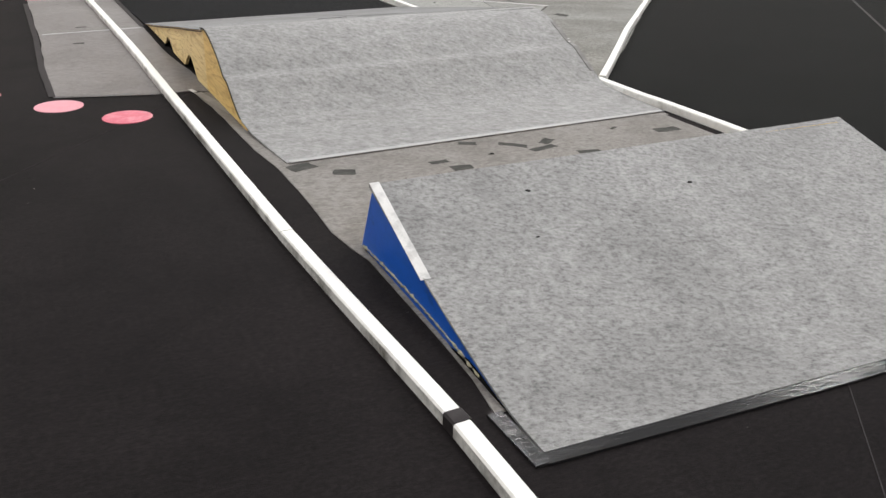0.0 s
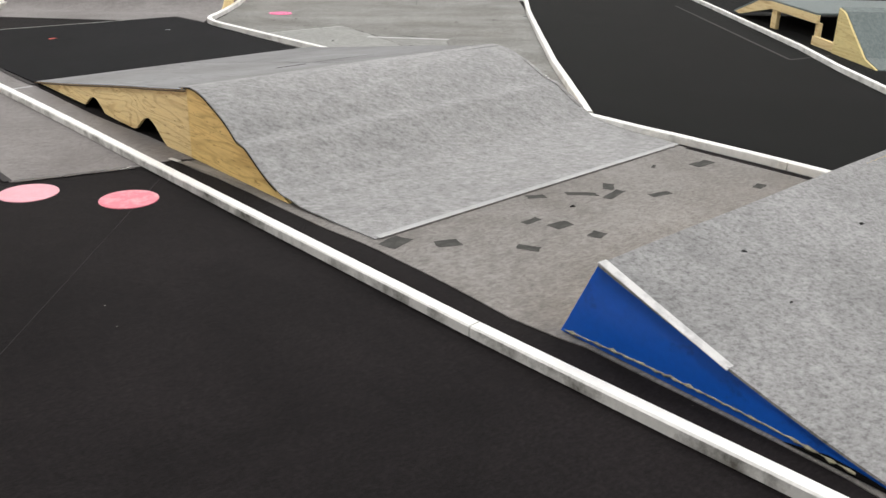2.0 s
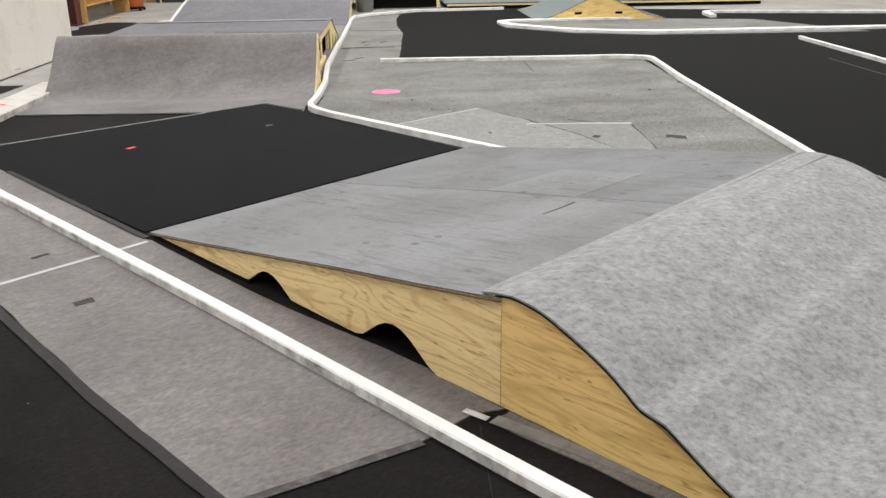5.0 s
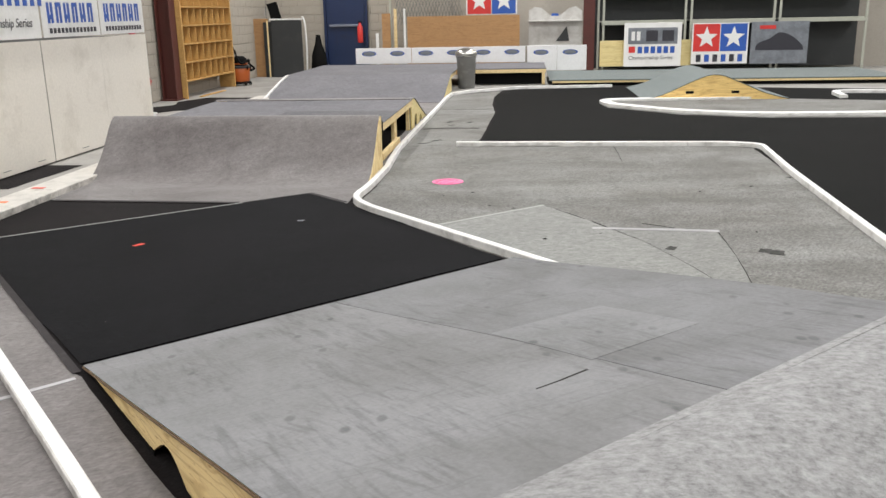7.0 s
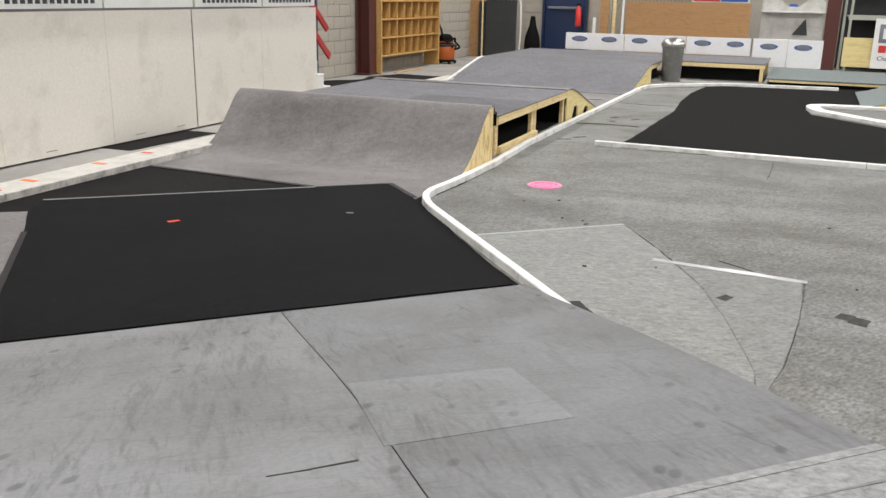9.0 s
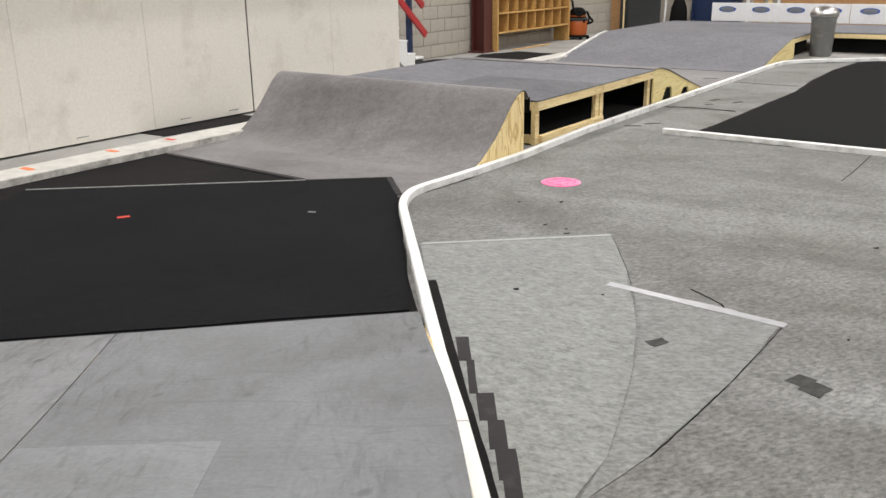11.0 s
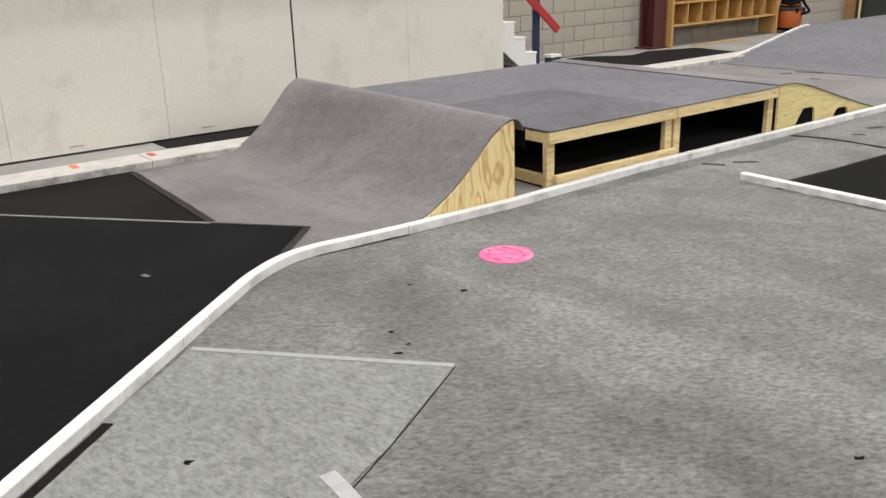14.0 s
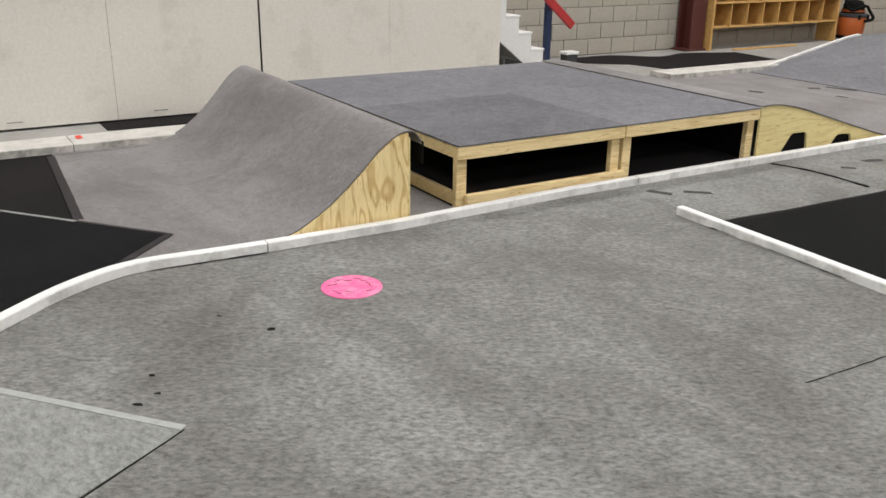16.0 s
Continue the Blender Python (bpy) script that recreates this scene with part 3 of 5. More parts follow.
patch_carpet = sheet("carpet_patch", [(3.57, 9.3), (4.615, 9.355), (4.553, 8.779), (4.435, 8.16), (4.394, 8.02), (4.304, 7.728), (4.19, 7.435), (4.064, 7.12), (3.72, 6.6), (3.62, 6.6), (3.65, 7.2), (3.6, 8.2)], 0.008, PATCH_FELT,
      "pale grey felt patch with a torn edge", "carpet", 0.003)

sheet("carpet_patch", [(4.51, 8.53), (4.99, 8.05), (4.694, 7.68), (4.42, 7.367), (4.19, 7.12), (3.91, 6.87), (4.062, 7.12), (4.19, 7.435), (4.304, 7.728), (4.394, 8.02), (4.437, 8.16)], 0.0075, MID_FELT,
      "triangular grey felt patch between two tears", "carpet", 0.002)

# ---- white lane rails ----
long_rail = lane_rail([(1.25, 0.9), (1.211, 1.86), (1.104, 3.2), (1.05, 4.2), (0.966, 5.75), (0.93, 6.5), (0.862, 7.7), (0.754, 9.3), (0.725, 9.85)], 0.0, "scuffed white painted wooden rail on black carpet", (0.95, 1.36, 7.0), w=0.054, h=0.041, mat=DIRTY_RAIL)
bm = sweep_bm([Vector((1.2145, 1.82)), Vector((1.21, 1.875))], 0.059, 0.0435, 0.004)
bm.transform(Matrix.Translation((-1.25, -0.9, -0.004)))
part("tape", bm, GREY_TAPE, long_rail, "dark tape round a joint")
lane_rail([(5.765, 12.27), (6.605, 11.575), (7.97, 10.46), (8.13, 10.16), (7.15, 9.10), (5.93, 7.695), (4.93, 6.53), (4.06, 5.455), (3.72, 5.05)], 0.3, "scuffed white wooden rail bent round a carpet corner", (2.44, 1.2, 2.44), w=0.05, h=0.048)
lane_rail([(3.668, 5.02), (3.69, 4.57), (3.718, 4.3), (3.745, 3.8), (3.80, 2.0)], 0.0, "white wooden rail beside two ramps", (1.4, 2.44), w=0.05, h=0.048)
lane_rail([(3.70, 6.3), (3.642, 7.35), (3.603, 7.83), (3.578, 8.3), (3.545, 8.9), (3.511, 9.5), (3.487, 9.98), (3.506, 10.18), (3.549, 10.33), (3.63, 10.455), (3.815, 10.655), (3.973, 10.842), (4.206, 11.137), (4.424, 11.41), (4.65, 11.735), (5.11, 12.39), (6.10, 13.655), (7.0, 14.79), (8.6, 16.84), (9.02, 17.33), (9.4, 17.45), (10.6, 17.5), (12.1, 16.6)], 0.12, "white wooden rail curving past the ramps", (1.0, 2.0, 1.71, 2.44), w=0.052, h=0.049)
lane_rail([(11.165, 9.94), (9.7, 8.2), (7.66, 5.8), (6.9, 5.0), (5.0, 2.8)], 0.0, "straight white wooden rail on black carpet", h=0.048)
lane_rail([(12.5, 13.25), (10.80, 14.36), (10.17, 14.74), (9.82, 14.25), (9.88, 12.95), (10.38, 11.98), (13.2, 9.85), (16.4, 7.6)], 0.45, "thick white rail round the end of an island", (1.6,), 0.18, 0.04)
sheet("carpet_island", [(10.75, 14.35), (9.98, 14.62), (9.62, 14.05), (9.72, 12.75), (10.3, 11.75), (12.8, 9.7), (13.4, 11.9), (12.5, 13.2)], 0.003, FIELD_FELT, "grey felt carpet on a rail-edged island", "carpet", 0.003)
lane_rail([(13.2, 12.6), (13.9, 13.3), (15.9, 10.8), (17.5, 8.5)], 0.5, "white rail along the far side of the track", (2.44,), 0.12, 0.05)

# ---- main ramp ----
ramp = thing("jump_ramp", "felt-covered plywood jump ramp with arched side cut-outs", "ramp", (1.2, 5.6, 0))
inv = Matrix.Translation((-1.2, -5.6, 0))
FRONT = [(0.0, 0.010), (0.22, 0.013), (0.36, 0.017), (0.50, 0.021), (0.57, 0.037), (0.645, 0.042), (0.69, 0.056), (0.80, 0.102), (0.90, 0.160), (0.965, 0.196), (1.04, 0.212), (1.10, 0.252), (1.18, 0.30), (1.36, 0.375), (1.48, 0.397), (1.57, 0.389), (1.63, 0.377)]
left = smooth_line([(1.335 - 0.125 * min(s, 0.6) - 0.04 * max(0.0, s - 0.6) - 0.008, 4.09 + s, z) for s, z in FRONT], 4)
RIGHT = [(4.28, 0.012), (4.60, 0.015), (4.75, 0.018), (4.88, 0.034), (4.93, 0.040), (5.0, 0.066), (5.165, 0.150), (5.28, 0.210), (5.365, 0.222), (5.52, 0.293), (5.67, 0.345), (5.80, 0.372), (5.88, 0.379), (5.96, 0.370)]


def right_z(y):
    """Height of the felt along the far side of the ramp, which is cut lower than the near one."""
    for (y0, z0), (y1, z1) in zip(RIGHT, RIGHT[1:]):
        if y <= y1:
            return z0 + (z1 - z0) * max(0.0, y - y0) / (y1 - y0)
    return RIGHT[-1][1]


right = smooth_line([(3.665 - 0.02 * s, 4.285 + 1.025 * s, right_z(4.285 + 1.025 * s)) for s, z in FRONT], 4)
bm = skin_bm(left, right, 24, 0.006, 0.006)
bm.transform(inv)
part("felt_cover", bm, COARSE_FELT, ramp, "light grey flecked felt", True)
# black tube paints the shade between felt edge and plywood
edge = tube_bm([(p.x - 0.002, p.y, p.z - 0.009 + 0.003 * noise.noise((p.y * 9, 2, 2))) for p in left if 4.78 < p.y < 5.66], 0.003, 5)
edge.transform(inv)
part("edge_shade_line", edge, BLACK, ramp, "black tube for the shaded gap under the lifted felt edge")
TAIL = [(0.0, 0.378), (0.4, 0.318), (0.8, 0.262), (1.4, 0.170), (2.0, 0.080), (2.42, 0.022)]
for name, x0, x1 in (("deck_sheet", 0.0, 0.4982), ("deck_sheet", 0.5, 1.0)):
    l, r = [], []
    for s, z in TAIL:
        a = Vector((1.212 - 0.103 * s / 2.42, 5.64 + s * 0.99, z))
        b = Vector((3.60 + 0.02 * min(s, 1.0) - 0.068 * max(0.0, s - 1.2), 5.82 + s * 2.47 / 2.42, z + 0.004))
        skew = 0.03 * (1 - s / 2.42)
        l.append(a.lerp(b, x0 + (skew if x0 else 0.0))), r.append(a.lerp(b, x1 + (skew if x1 < 1 else 0.0)))
    bm = skin_bm(smooth_line(l, 3), smooth_line(r, 3), 8, 0.003, 0.002)
    bm.transform(inv)
    part(name, bm, DECK_BOARD if x0 == 0.0 else DECK_BOARD_DARK, ramp, "grey stained smooth deck board" if x0 == 0.0 else "darker scuffed smooth deck board", True)


def tail_z(x, y):
    """Height of the tail deck over a point of the plan."""
    f = (x - 1.2) / 2.4
    s = (y - 5.64 - 0.18 * f) / (0.99 + 0.031 * f)
    for (s0, z0), (s1, z1) in zip(TAIL, TAIL[1:]):
        if s <= s1:
            return z0 + (z1 - z0) * (s - s0) / (s1 - s0) + 0.004 * f
    return 0.01


def on_tail(name, a, b, c, d, mat, label, lift=0.0035):
    """A thin piece stuck on the tail deck, given by its four corners."""
    l = [Vector(a).lerp(Vector(d), k / 6) for k in range(7)]
    r = [Vector(b).lerp(Vector(c), k / 6) for k in range(7)]
    bm = skin_bm([(p.x, p.y, tail_z(p.x, p.y) + lift) for p in l], [(p.x, p.y, tail_z(p.x, p.y) + lift) for p in r], 6, 0.003)
    bm.transform(inv)
    return part(name, bm, mat, ramp, label)


line = smooth_line([(1.2095 - 0.103 * s / 2.42, 5.64 + s * 0.99, z - 0.0095) for s, z in TAIL], 3)
edge = tube_bm([tuple(p) for p in line], 0.0042, 6)
edge.transform(inv)
part("deck_edge", edge, EDGE_PLY, ramp, "dark brown sawn edge of the deck board")
DECK_PATCH = scuffed_board("deck_patch", (0.245, 0.248, 0.256))
on_tail("deck_patch", (2.43, 6.40), (2.98, 6.43), (2.98, 6.96), (2.43, 6.98), DECK_PATCH, "paler patch let into the deck", 0.0016)
for p in ((2.12, 6.306, 2.23, 6.312, 0.004), (2.23, 6.314, 2.35, 6.328, 0.008)):
    on_tail("scuff", (p[0], p[1]), (p[2], p[3]), (p[2], p[3] + p[4]), (p[0], p[1] + p[4] * 0.5), DARK_TAPE, "dark scuff across the deck", 0.0024)
bm = skin_bm([(1.24, 5.695, 0.3795), (1.24, 5.735, 0.372)], [(3.59, 5.945, 0.3755), (3.59, 5.985, 0.367)], 8, 0.003)
bm.transform(inv)
part("tape", bm, COARSE_FELT, ramp, "pale felt strip over the joint")
edge_band = [p for p in right if 5.02 < p.y < 5.62]
bm = skin_bm([(p.x - 0.03, p.y, p.z + 0.0065) for p in edge_band], [(p.x + 0.004, p.y, p.z + 0.0045) for p in edge_band], 2, 0.003)
bm.transform(inv)
part("tape", bm, DULL_TAPE, ramp, "dull grey tape along the far edge")
for k in range(2):
    p = right[int(len(right) * 0.62) + 2 * k]
    w = 0.006 + 0.006 * random.random()
    bm = box_bm((w, w * 1.6, 0.004), (p.x - 0.02 * random.random(), p.y, p.z + 0.008), 0.001)
    bm.transform(inv)
    part("tape_flake", bm, EDGE_TAPE, ramp, "pale torn flake of tape")
bm = strip_bm((1.345, 4.10), (3.66, 4.295), 0.036, 0.0100, 0.0130)
bm.transform(inv)
part("tape", bm, SHEER_TAPE, ramp)


def arch(c, half, h, n=10):
    """The outline of a bell-shaped cut-out, from its right foot to its left."""
    return [(c + half * k, h * (0.5 + 0.5 * math.cos(math.pi * k)) ** 0.7) for k in [1 - 2 * j / n for j in range(n + 1)]]


def ramp_side(a, b, flip):
    """The two boards of one side: the curved front and the long tail with its arches."""
    d = (Vector(b) - Vector(a)).length
    prof = [(s - 0.60, z - 0.012) for s, z in FRONT if 0.6 < s < 0.85 or s > 1.05]
    prof = sorted(prof + [(0.39, 0.172)])
    if flip < 0:
        prof = [(y - a[1], z - 0.014) for y, z in RIGHT if 4.9 < y < 5.82]
    o = [(0.0, 0.004)] + [(p.x, p.y) for p in smooth_line([(x, z) for x, z in prof if x > 0.05], 4)] + [(0.952, 0.374 if flip > 0 else 0.352), (0.952, 0.004)]
    front = part("side_panel", panel_bm(o, 0.018), PLY, ramp, "yellow plywood front side")
    o = [(0.955, 0.004), (0.955, 0.374 if flip > 0 else 0.352)] + [(0.955 + s, z - 0.013) for s, z in TAIL[1:-1]] + [(3.335, 0.016), (3.335, 0.013)]
    o = o + [(x, max(z, 0.016)) for x, z in arch(2.27, 0.2, 0.095)] + [(x, max(z, 0.012 if x > 1.5 else 0.0)) for x, z in arch(1.47, 0.22, 0.118)]
    tail = part("side_panel", panel_bm(o, 0.018), LIGHT_PLY, ramp, "pale yellow plywood tail side with two arches")
    # shadow line below the tail board, drawn as a black strip
    gap = part("gap", box_bm((0.9, 0.004, 0.015), (2.87, 0.02, 0.0085)), BLACK, ramp, "black strip for the shadow under the raised tail")
    dd = Vector(b) - Vector(a)
    for ob in (front, tail, gap):
        ob.matrix_local = inv @ pose(a[0], a[1], 0.004, 0, 0, math.degrees(math.atan2(dd.y, dd.x))) @ pose(0, -0.016 if flip > 0 else 0.004, 0)


ramp_side((1.262, 4.69), (1.115, 8.07), 1)
ramp_side((3.622, 4.86), (3.578, 8.3), -1)
for s in (0.25, 0.5, 0.75):
    bm = panel_bm([(0.3, 0.0), (0.955, 0.0), (3.2, 0.0), (0.955, 0.355), (0.75, 0.3)], 0.018)
    rib = part("rib", bm, PLY, ramp)
    rib.matrix_local = inv @ pose(1.25 + 2.35 * s, 4.72 + 0.17 * s, 0.006, 0, 0, 92)

# ---- blue kicker ----
kicker = thing("kicker_ramp", "grey felt-covered wedge ramp with blue painted sides", "ramp", (1.34, 3.0, 0))
inv2 = Matrix.Translation((-1.34, -3.0, 0))
KB = [(0.0, 0.010), (0.18, 0.018), (0.45, 0.075), (0.75, 0.16), (1.0, 0.24), (1.2, 0.306)]
l = smooth_line([(1.372 - 0.037 * s / 1.2, 1.67 + s * 1.027, z) for s, z in KB], 3)
r = smooth_line([(3.72 - 0.04 * s / 1.2, 1.70 + s * 1.108, z) for s, z in KB], 3)
bm = skin_bm(l, r, 20, 0.008, 0.004)
bm.transform(inv2)
part("felt_cover", bm, RAMP_FELT, kicker, "light grey flecked felt", True)
bm = skin_bm([(1.338, 1.69 + s * 1.01, z + 0.003) for s, z in ((0.72, 0.15), (1.0, 0.24), (1.2, 0.307), (1.205, 0.306))], [(1.374, 1.69 + s * 1.01, z + 0.004) for s, z in ((0.72, 0.15), (1.0, 0.24), (1.2, 0.307), (1.205, 0.306))], 2, 0.003)
bm.transform(inv2)
part("tape", bm, EDGE_TAPE, kicker, "white tape along the edge")
for a, b, w in (((1.36, 1.652), (2.2, 1.654), 0.05), ((2.2, 1.654), (3.72, 1.68), 0.055), ((1.348, 1.63), (1.332, 1.87), 0.045)):
    bm = strip_bm(a, b, w, 0.002, 0.0085 if a[0] > 1.35 else 0.0095)
    bm.transform(inv2)
    part("tape", bm, CLEAR, kicker, "glossy wrinkled clear tape")
for a, b in (((1.388, 1.86), (1.374, 3.0)), ((3.68, 1.98), (3.66, 3.05))):
    o = [(0.0, 0.004), (0.28, 0.062), (0.58, 0.148), (0.83, 0.228), (1.03, 0.292), (1.055, 0.296), (1.19, 0.004)]
    sp = part("side_panel", panel_bm(o, 0.018), BLUE, kicker, "glossy blue painted side")
    dd = Vector(b) - Vector(a)
    sp.matrix_local = inv2 @ pose(a[0], a[1], 0.004, 0, 0, math.degrees(math.atan2(dd.y, dd.x)))
bm = skin_bm([(1.365, 2.905, 0.296), (1.365, 3.03, 0.02)], [(3.64, 2.99, 0.296), (3.64, 3.11, 0.02)], 1, 0.012)
bm.transform(inv2)
part("back_panel", bm, PLY, kicker, "plywood back")
# black strip over the low front end of the blue side
scuffed = part("dark_foot", panel_bm([(0.0, 0.004), (0.05, 0.01), (0.16, 0.024), (0.24, 0.028), (0.36, 0.004)], 0.003), BLACK, kicker, "dark strip along the foot of the blue side")
scuffed.matrix_local = inv2 @ pose(1.3685, 1.87, 0.004, 0, 0, 90.7)
fray = []
for k in range(60):
    f = k / 59
    fray.append((1.352 + 0.013 * f + 0.005 * noise.noise((k * 0.9, 1, 1)), 3.03 - 1.0 * f, 0.018 + 0.016 * math.sin(3.0 * f) + 0.005 * noise.noise((k * 1.3, 4, 2))))
bm = bmesh.new()
rows = []
for k, p in enumerate(fray):
    r = 0.002 + 0.011 * abs(noise.noise((k * 1.7, 8, 3)))
    rows.append([bm.verts.new((p[0] + r * math.cos(a * math.pi / 3), p[1], p[2] + r * math.sin(a * math.pi / 3))) for a in range(6)])
for a, b in zip(rows, rows[1:]):
    for k in range(6):
        bm.faces.new((a[k], a[(k + 1) % 6], b[(k + 1) % 6], b[k]))
bm.transform(inv2)
part("frayed_edge", bm, FRAY, kicker, "frayed pale fibre line along the foot")

# ---- curved kick ramp, platform and down ramp ----
K0 = (4.44, 11.512)      # right end of the kick ramp's crest
kick = thing("quarter_ramp", "brownish grey felt ramp curving up to a crest", "ramp", (*K0, 0), ANG)
PROF = [(-1.08, 0.0015), (-0.93, 0.0048), (-0.80, 0.016), (-0.62, 0.068), (-0.44, 0.175), (-0.29, 0.302), (-0.16, 0.425), (-0.06, 0.490), (0.0, 0.504), (0.045, 0.492), (0.078, 0.452), (0.084, 0.43)]
line = smooth_line(PROF, 4)
bm = skin_bm([(p.x, 0.01, p.y) for p in line], [(p.x * 0.86, 2.55, p.y * 1.02) for p in line], 20, 0.007, 0.006)
bm.transform(pose(*K0, 0, 0, 0, ANG))
part("felt_cover", bm, KICK_FELT, kick, "", True).matrix_local = pose(*K0, 0, 0, 0, ANG).inverted()
for y in (0.0, 1.3, 2.5):
    o = [(-0.80, 0.006)] + [(p.x, p.y - 0.012) for p in smooth_line(PROF[3:9], 3)] + [(0.0, 0.006)]
    bm = panel_bm([(x * (1.0 - 0.054 * y), z) for x, z in o], 0.018)
    bm.transform(pose(0, 0, 0, 0, 90, 0))
    sp = part("side_panel", bm, KICK_PLY, kick, "plywood side with upright grain")
    sp.matrix_local = pose(0, y, 0, 0, -90, 0)
part("back_panel", box_bm((0.018, 2.50, 0.46), (0.012, 1.27, 0.235)), PALE_PLY, kick)
part("flap", box_bm((0.006, 2.54, 0.12), (0.088, 1.27, 0.38), 0.002), BLACK, kick, "black rubber backing hanging over the crest")

PL = (4.603, 11.825)
deck = thing("track_platform", "low timber-framed platform with grey felt deck", "platform", (*PL, 0), ANG)
ZT = 0.374
for x0 in (0.0, 1.225):
    for y0 in (0.0, 1.25):
        part("deck_sheet", box_bm((1.2235, 1.2445, 0.009), (x0 + 0.612, y0 + 0.624, ZT - 0.0045), 0.001), DECK_FELT if x0 or y0 else DARK_DECK_FELT, deck, "bluish grey felt on board" if x0 or y0 else "darker scuffed felt on board")
    part("beam", box_bm((1.217, 0.04, 0.074), (x0 + 0.61, 0.024, ZT - 0.047), 0.003), PINE, deck)
    part("beam", box_bm((1.217, 0.04, 0.074), (x0 + 0.61, 2.46, ZT - 0.047), 0.003), PINE, deck)
    if x0 == 0.0:
        part("bottom_beam", box_bm((1.17, 0.04, 0.068), (0.645, 0.012, 0.05), 0.003), PINE, deck)
    for x in (x0 + 0.045, x0 + 1.175):
        for y in (0.055, 2.44):
            part("leg", box_bm((0.068, 0.04, ZT - 0.09), (x, y, (ZT - 0.09) / 2 + 0.006), 0.003), PINE, deck)
        part("cross_beam", box_bm((0.04, 2.4, 0.068), (x - 0.01, 1.25, ZT - 0.052), 0.003), PINE, deck)
        if x < 0.1:
            part("cross_beam", box_bm((0.04, 2.4, 0.068), (x - 0.01, 1.25, 0.05), 0.003), PINE, deck)

for k in range(4):
    part("stamp", box_bm((0.05 - 0.006 * (k % 2), 0.002, 0.006), (0.72, 0.0145, 0.036 + 0.009 * k)), SIGN_INK, deck, "black ink stamp on the timber")
# black panels and underlay added to imitate the deep shade under the deck
part("shade_panel", box_bm((2.44, 0.012, 0.33), (1.22, 2.51, 0.17)), BLACK, deck, "black panel at the back, added for the dark under the deck")
for x in (0.42, 0.82, 1.64, 2.04):
    part("joist", box_bm((0.04, 2.36, 0.06), (x, 1.25, ZT - 0.055), 0.003), CHIP, deck, "brown joist in the dark under the deck")
part("shade_panel", box_bm((2.4, 0.008, 0.30), (1.22, 1.7, 0.165)), BLACK, deck, "black panel added under the deck to stand for its shade")
part("shade_panel", box_bm((0.012, 2.4, 0.33), (2.43, 1.25, 0.17)), BLACK, deck, "black panel at the end, added for the dark under the deck")
sheet("carpet_underlay", [uv(PL, 0.02, 0.08), uv(PL, 2.44, 0.08), uv(PL, 2.44, 2.5), uv(PL, 0.02, 2.5)], 0.0055, BLACK_FELT, "black carpet added under a platform to keep it dark", "carpet", 0.001, 0)

down = thing("down_ramp", "felt ramp with pale plywood side and cut-outs", "ramp", (*uv(PL, 2.46, 0), 0), ANG)
DP = [(0.0, 0.382), (0.15, 0.384), (0.4, 0.34), (0.8, 0.225), (1.2, 0.11), (1.55, 0.02), (1.75, 0.010)]
line = smooth_line(DP, 4)
part("felt_cover", skin_bm([(p.x, 0.0, p.y) for p in line], [(p.x, 2.5, p.y) for p in line], 12, 0.007, 0.004), KICK_FELT, down, "", True)
for y in (0.01, 2.47):
    o = [(0.0, 0.006)] + [(0.0, 0.372)] + [(p.x, p.y - 0.01) for p in line[3:-4]] + [(1.58, 0.006)]
    o += [(1.07, 0.006), (1.045, 0.07), (1.02, 0.090), (0.89, 0.094), (0.865, 0.08), (0.80, 0.006), (0.545, 0.006), (0.525, 0.13), (0.50, 0.152), (0.37, 0.155), (0.345, 0.14), (0.24, 0.006)]
    sp = part("side_panel", panel_bm(o, 0.018), PALE_PLY, down, "pale plywood side with two cut-outs")
    sp.location = (0, y, 0)
# flat black panel in place of the ramp's shaded inside
part("cutout_shade", panel_bm([(0.2, 0.006), (0.2, 0.30), (0.8, 0.19), (1.2, 0.085), (1.25, 0.006)], 0.004), BLACK, down, "black panel behind the cut-outs, standing for the dark inside").location = (0, 0.03, 0)

# ---- far slope and second platform ----
S0 = (8.25, 16.45)
slope = thing("up_ramp", "wide grey felt ramp rising to a platform", "ramp", (*S0, 0), ANG)
line = smooth_line([(-0.1, 0.010), (0.25, 0.03), (1.0, 0.17), (1.7, 0.295), (2.0, 0.32)], 4)
part("felt_cover", skin_bm([(p.x, 0.0, p.y) for p in line], [(p.x, 3.05, p.y) for p in line], 10, 0.01, 0.004), DECK_FELT, slope, "", True)
for y in (0.005, 3.02):
    sp = part("side_panel", panel_bm([(0.1, 0.006)] + [(p.x, p.y - 0.012) for p in line[3:]] + [(2.0, 0.006)], 0.018), PALE_PLY, slope)
    sp.location = (0, y, 0)
plat2 = thing("track_platform", "large grey felt platform on dark timber framing", "platform", (*uv(S0, 2.0, 0), 0), ANG)
part("deck_sheet", box_bm((3.2, 3.1, 0.02), (1.61, 1.55, 0.31), 0.004), DECK_FELT, plat2)
part("deck_sheet", box_bm((1.95, 1.75, 0.02), (2.23, -0.88, 0.31), 0.004), DECK_FELT, plat2)
part("beam", box_bm((0.04, 1.74, 0.07), (1.28, -0.88, 0.265), 0.004), PINE, plat2)
part("beam", box_bm((1.25, 0.04, 0.07), (0.63, 0.03, 0.265), 0.004), PINE, plat2)
for x, y in ((1.3, -1.7), (1.3, -0.05), (0.05, 0.05), (3.1, -1.7), (3.1, 3.0), (0.05, 3.0)):
    part("leg", box_bm((0.07, 0.06, 0.30), (x, y, 0.15), 0.004), PINE, plat2)
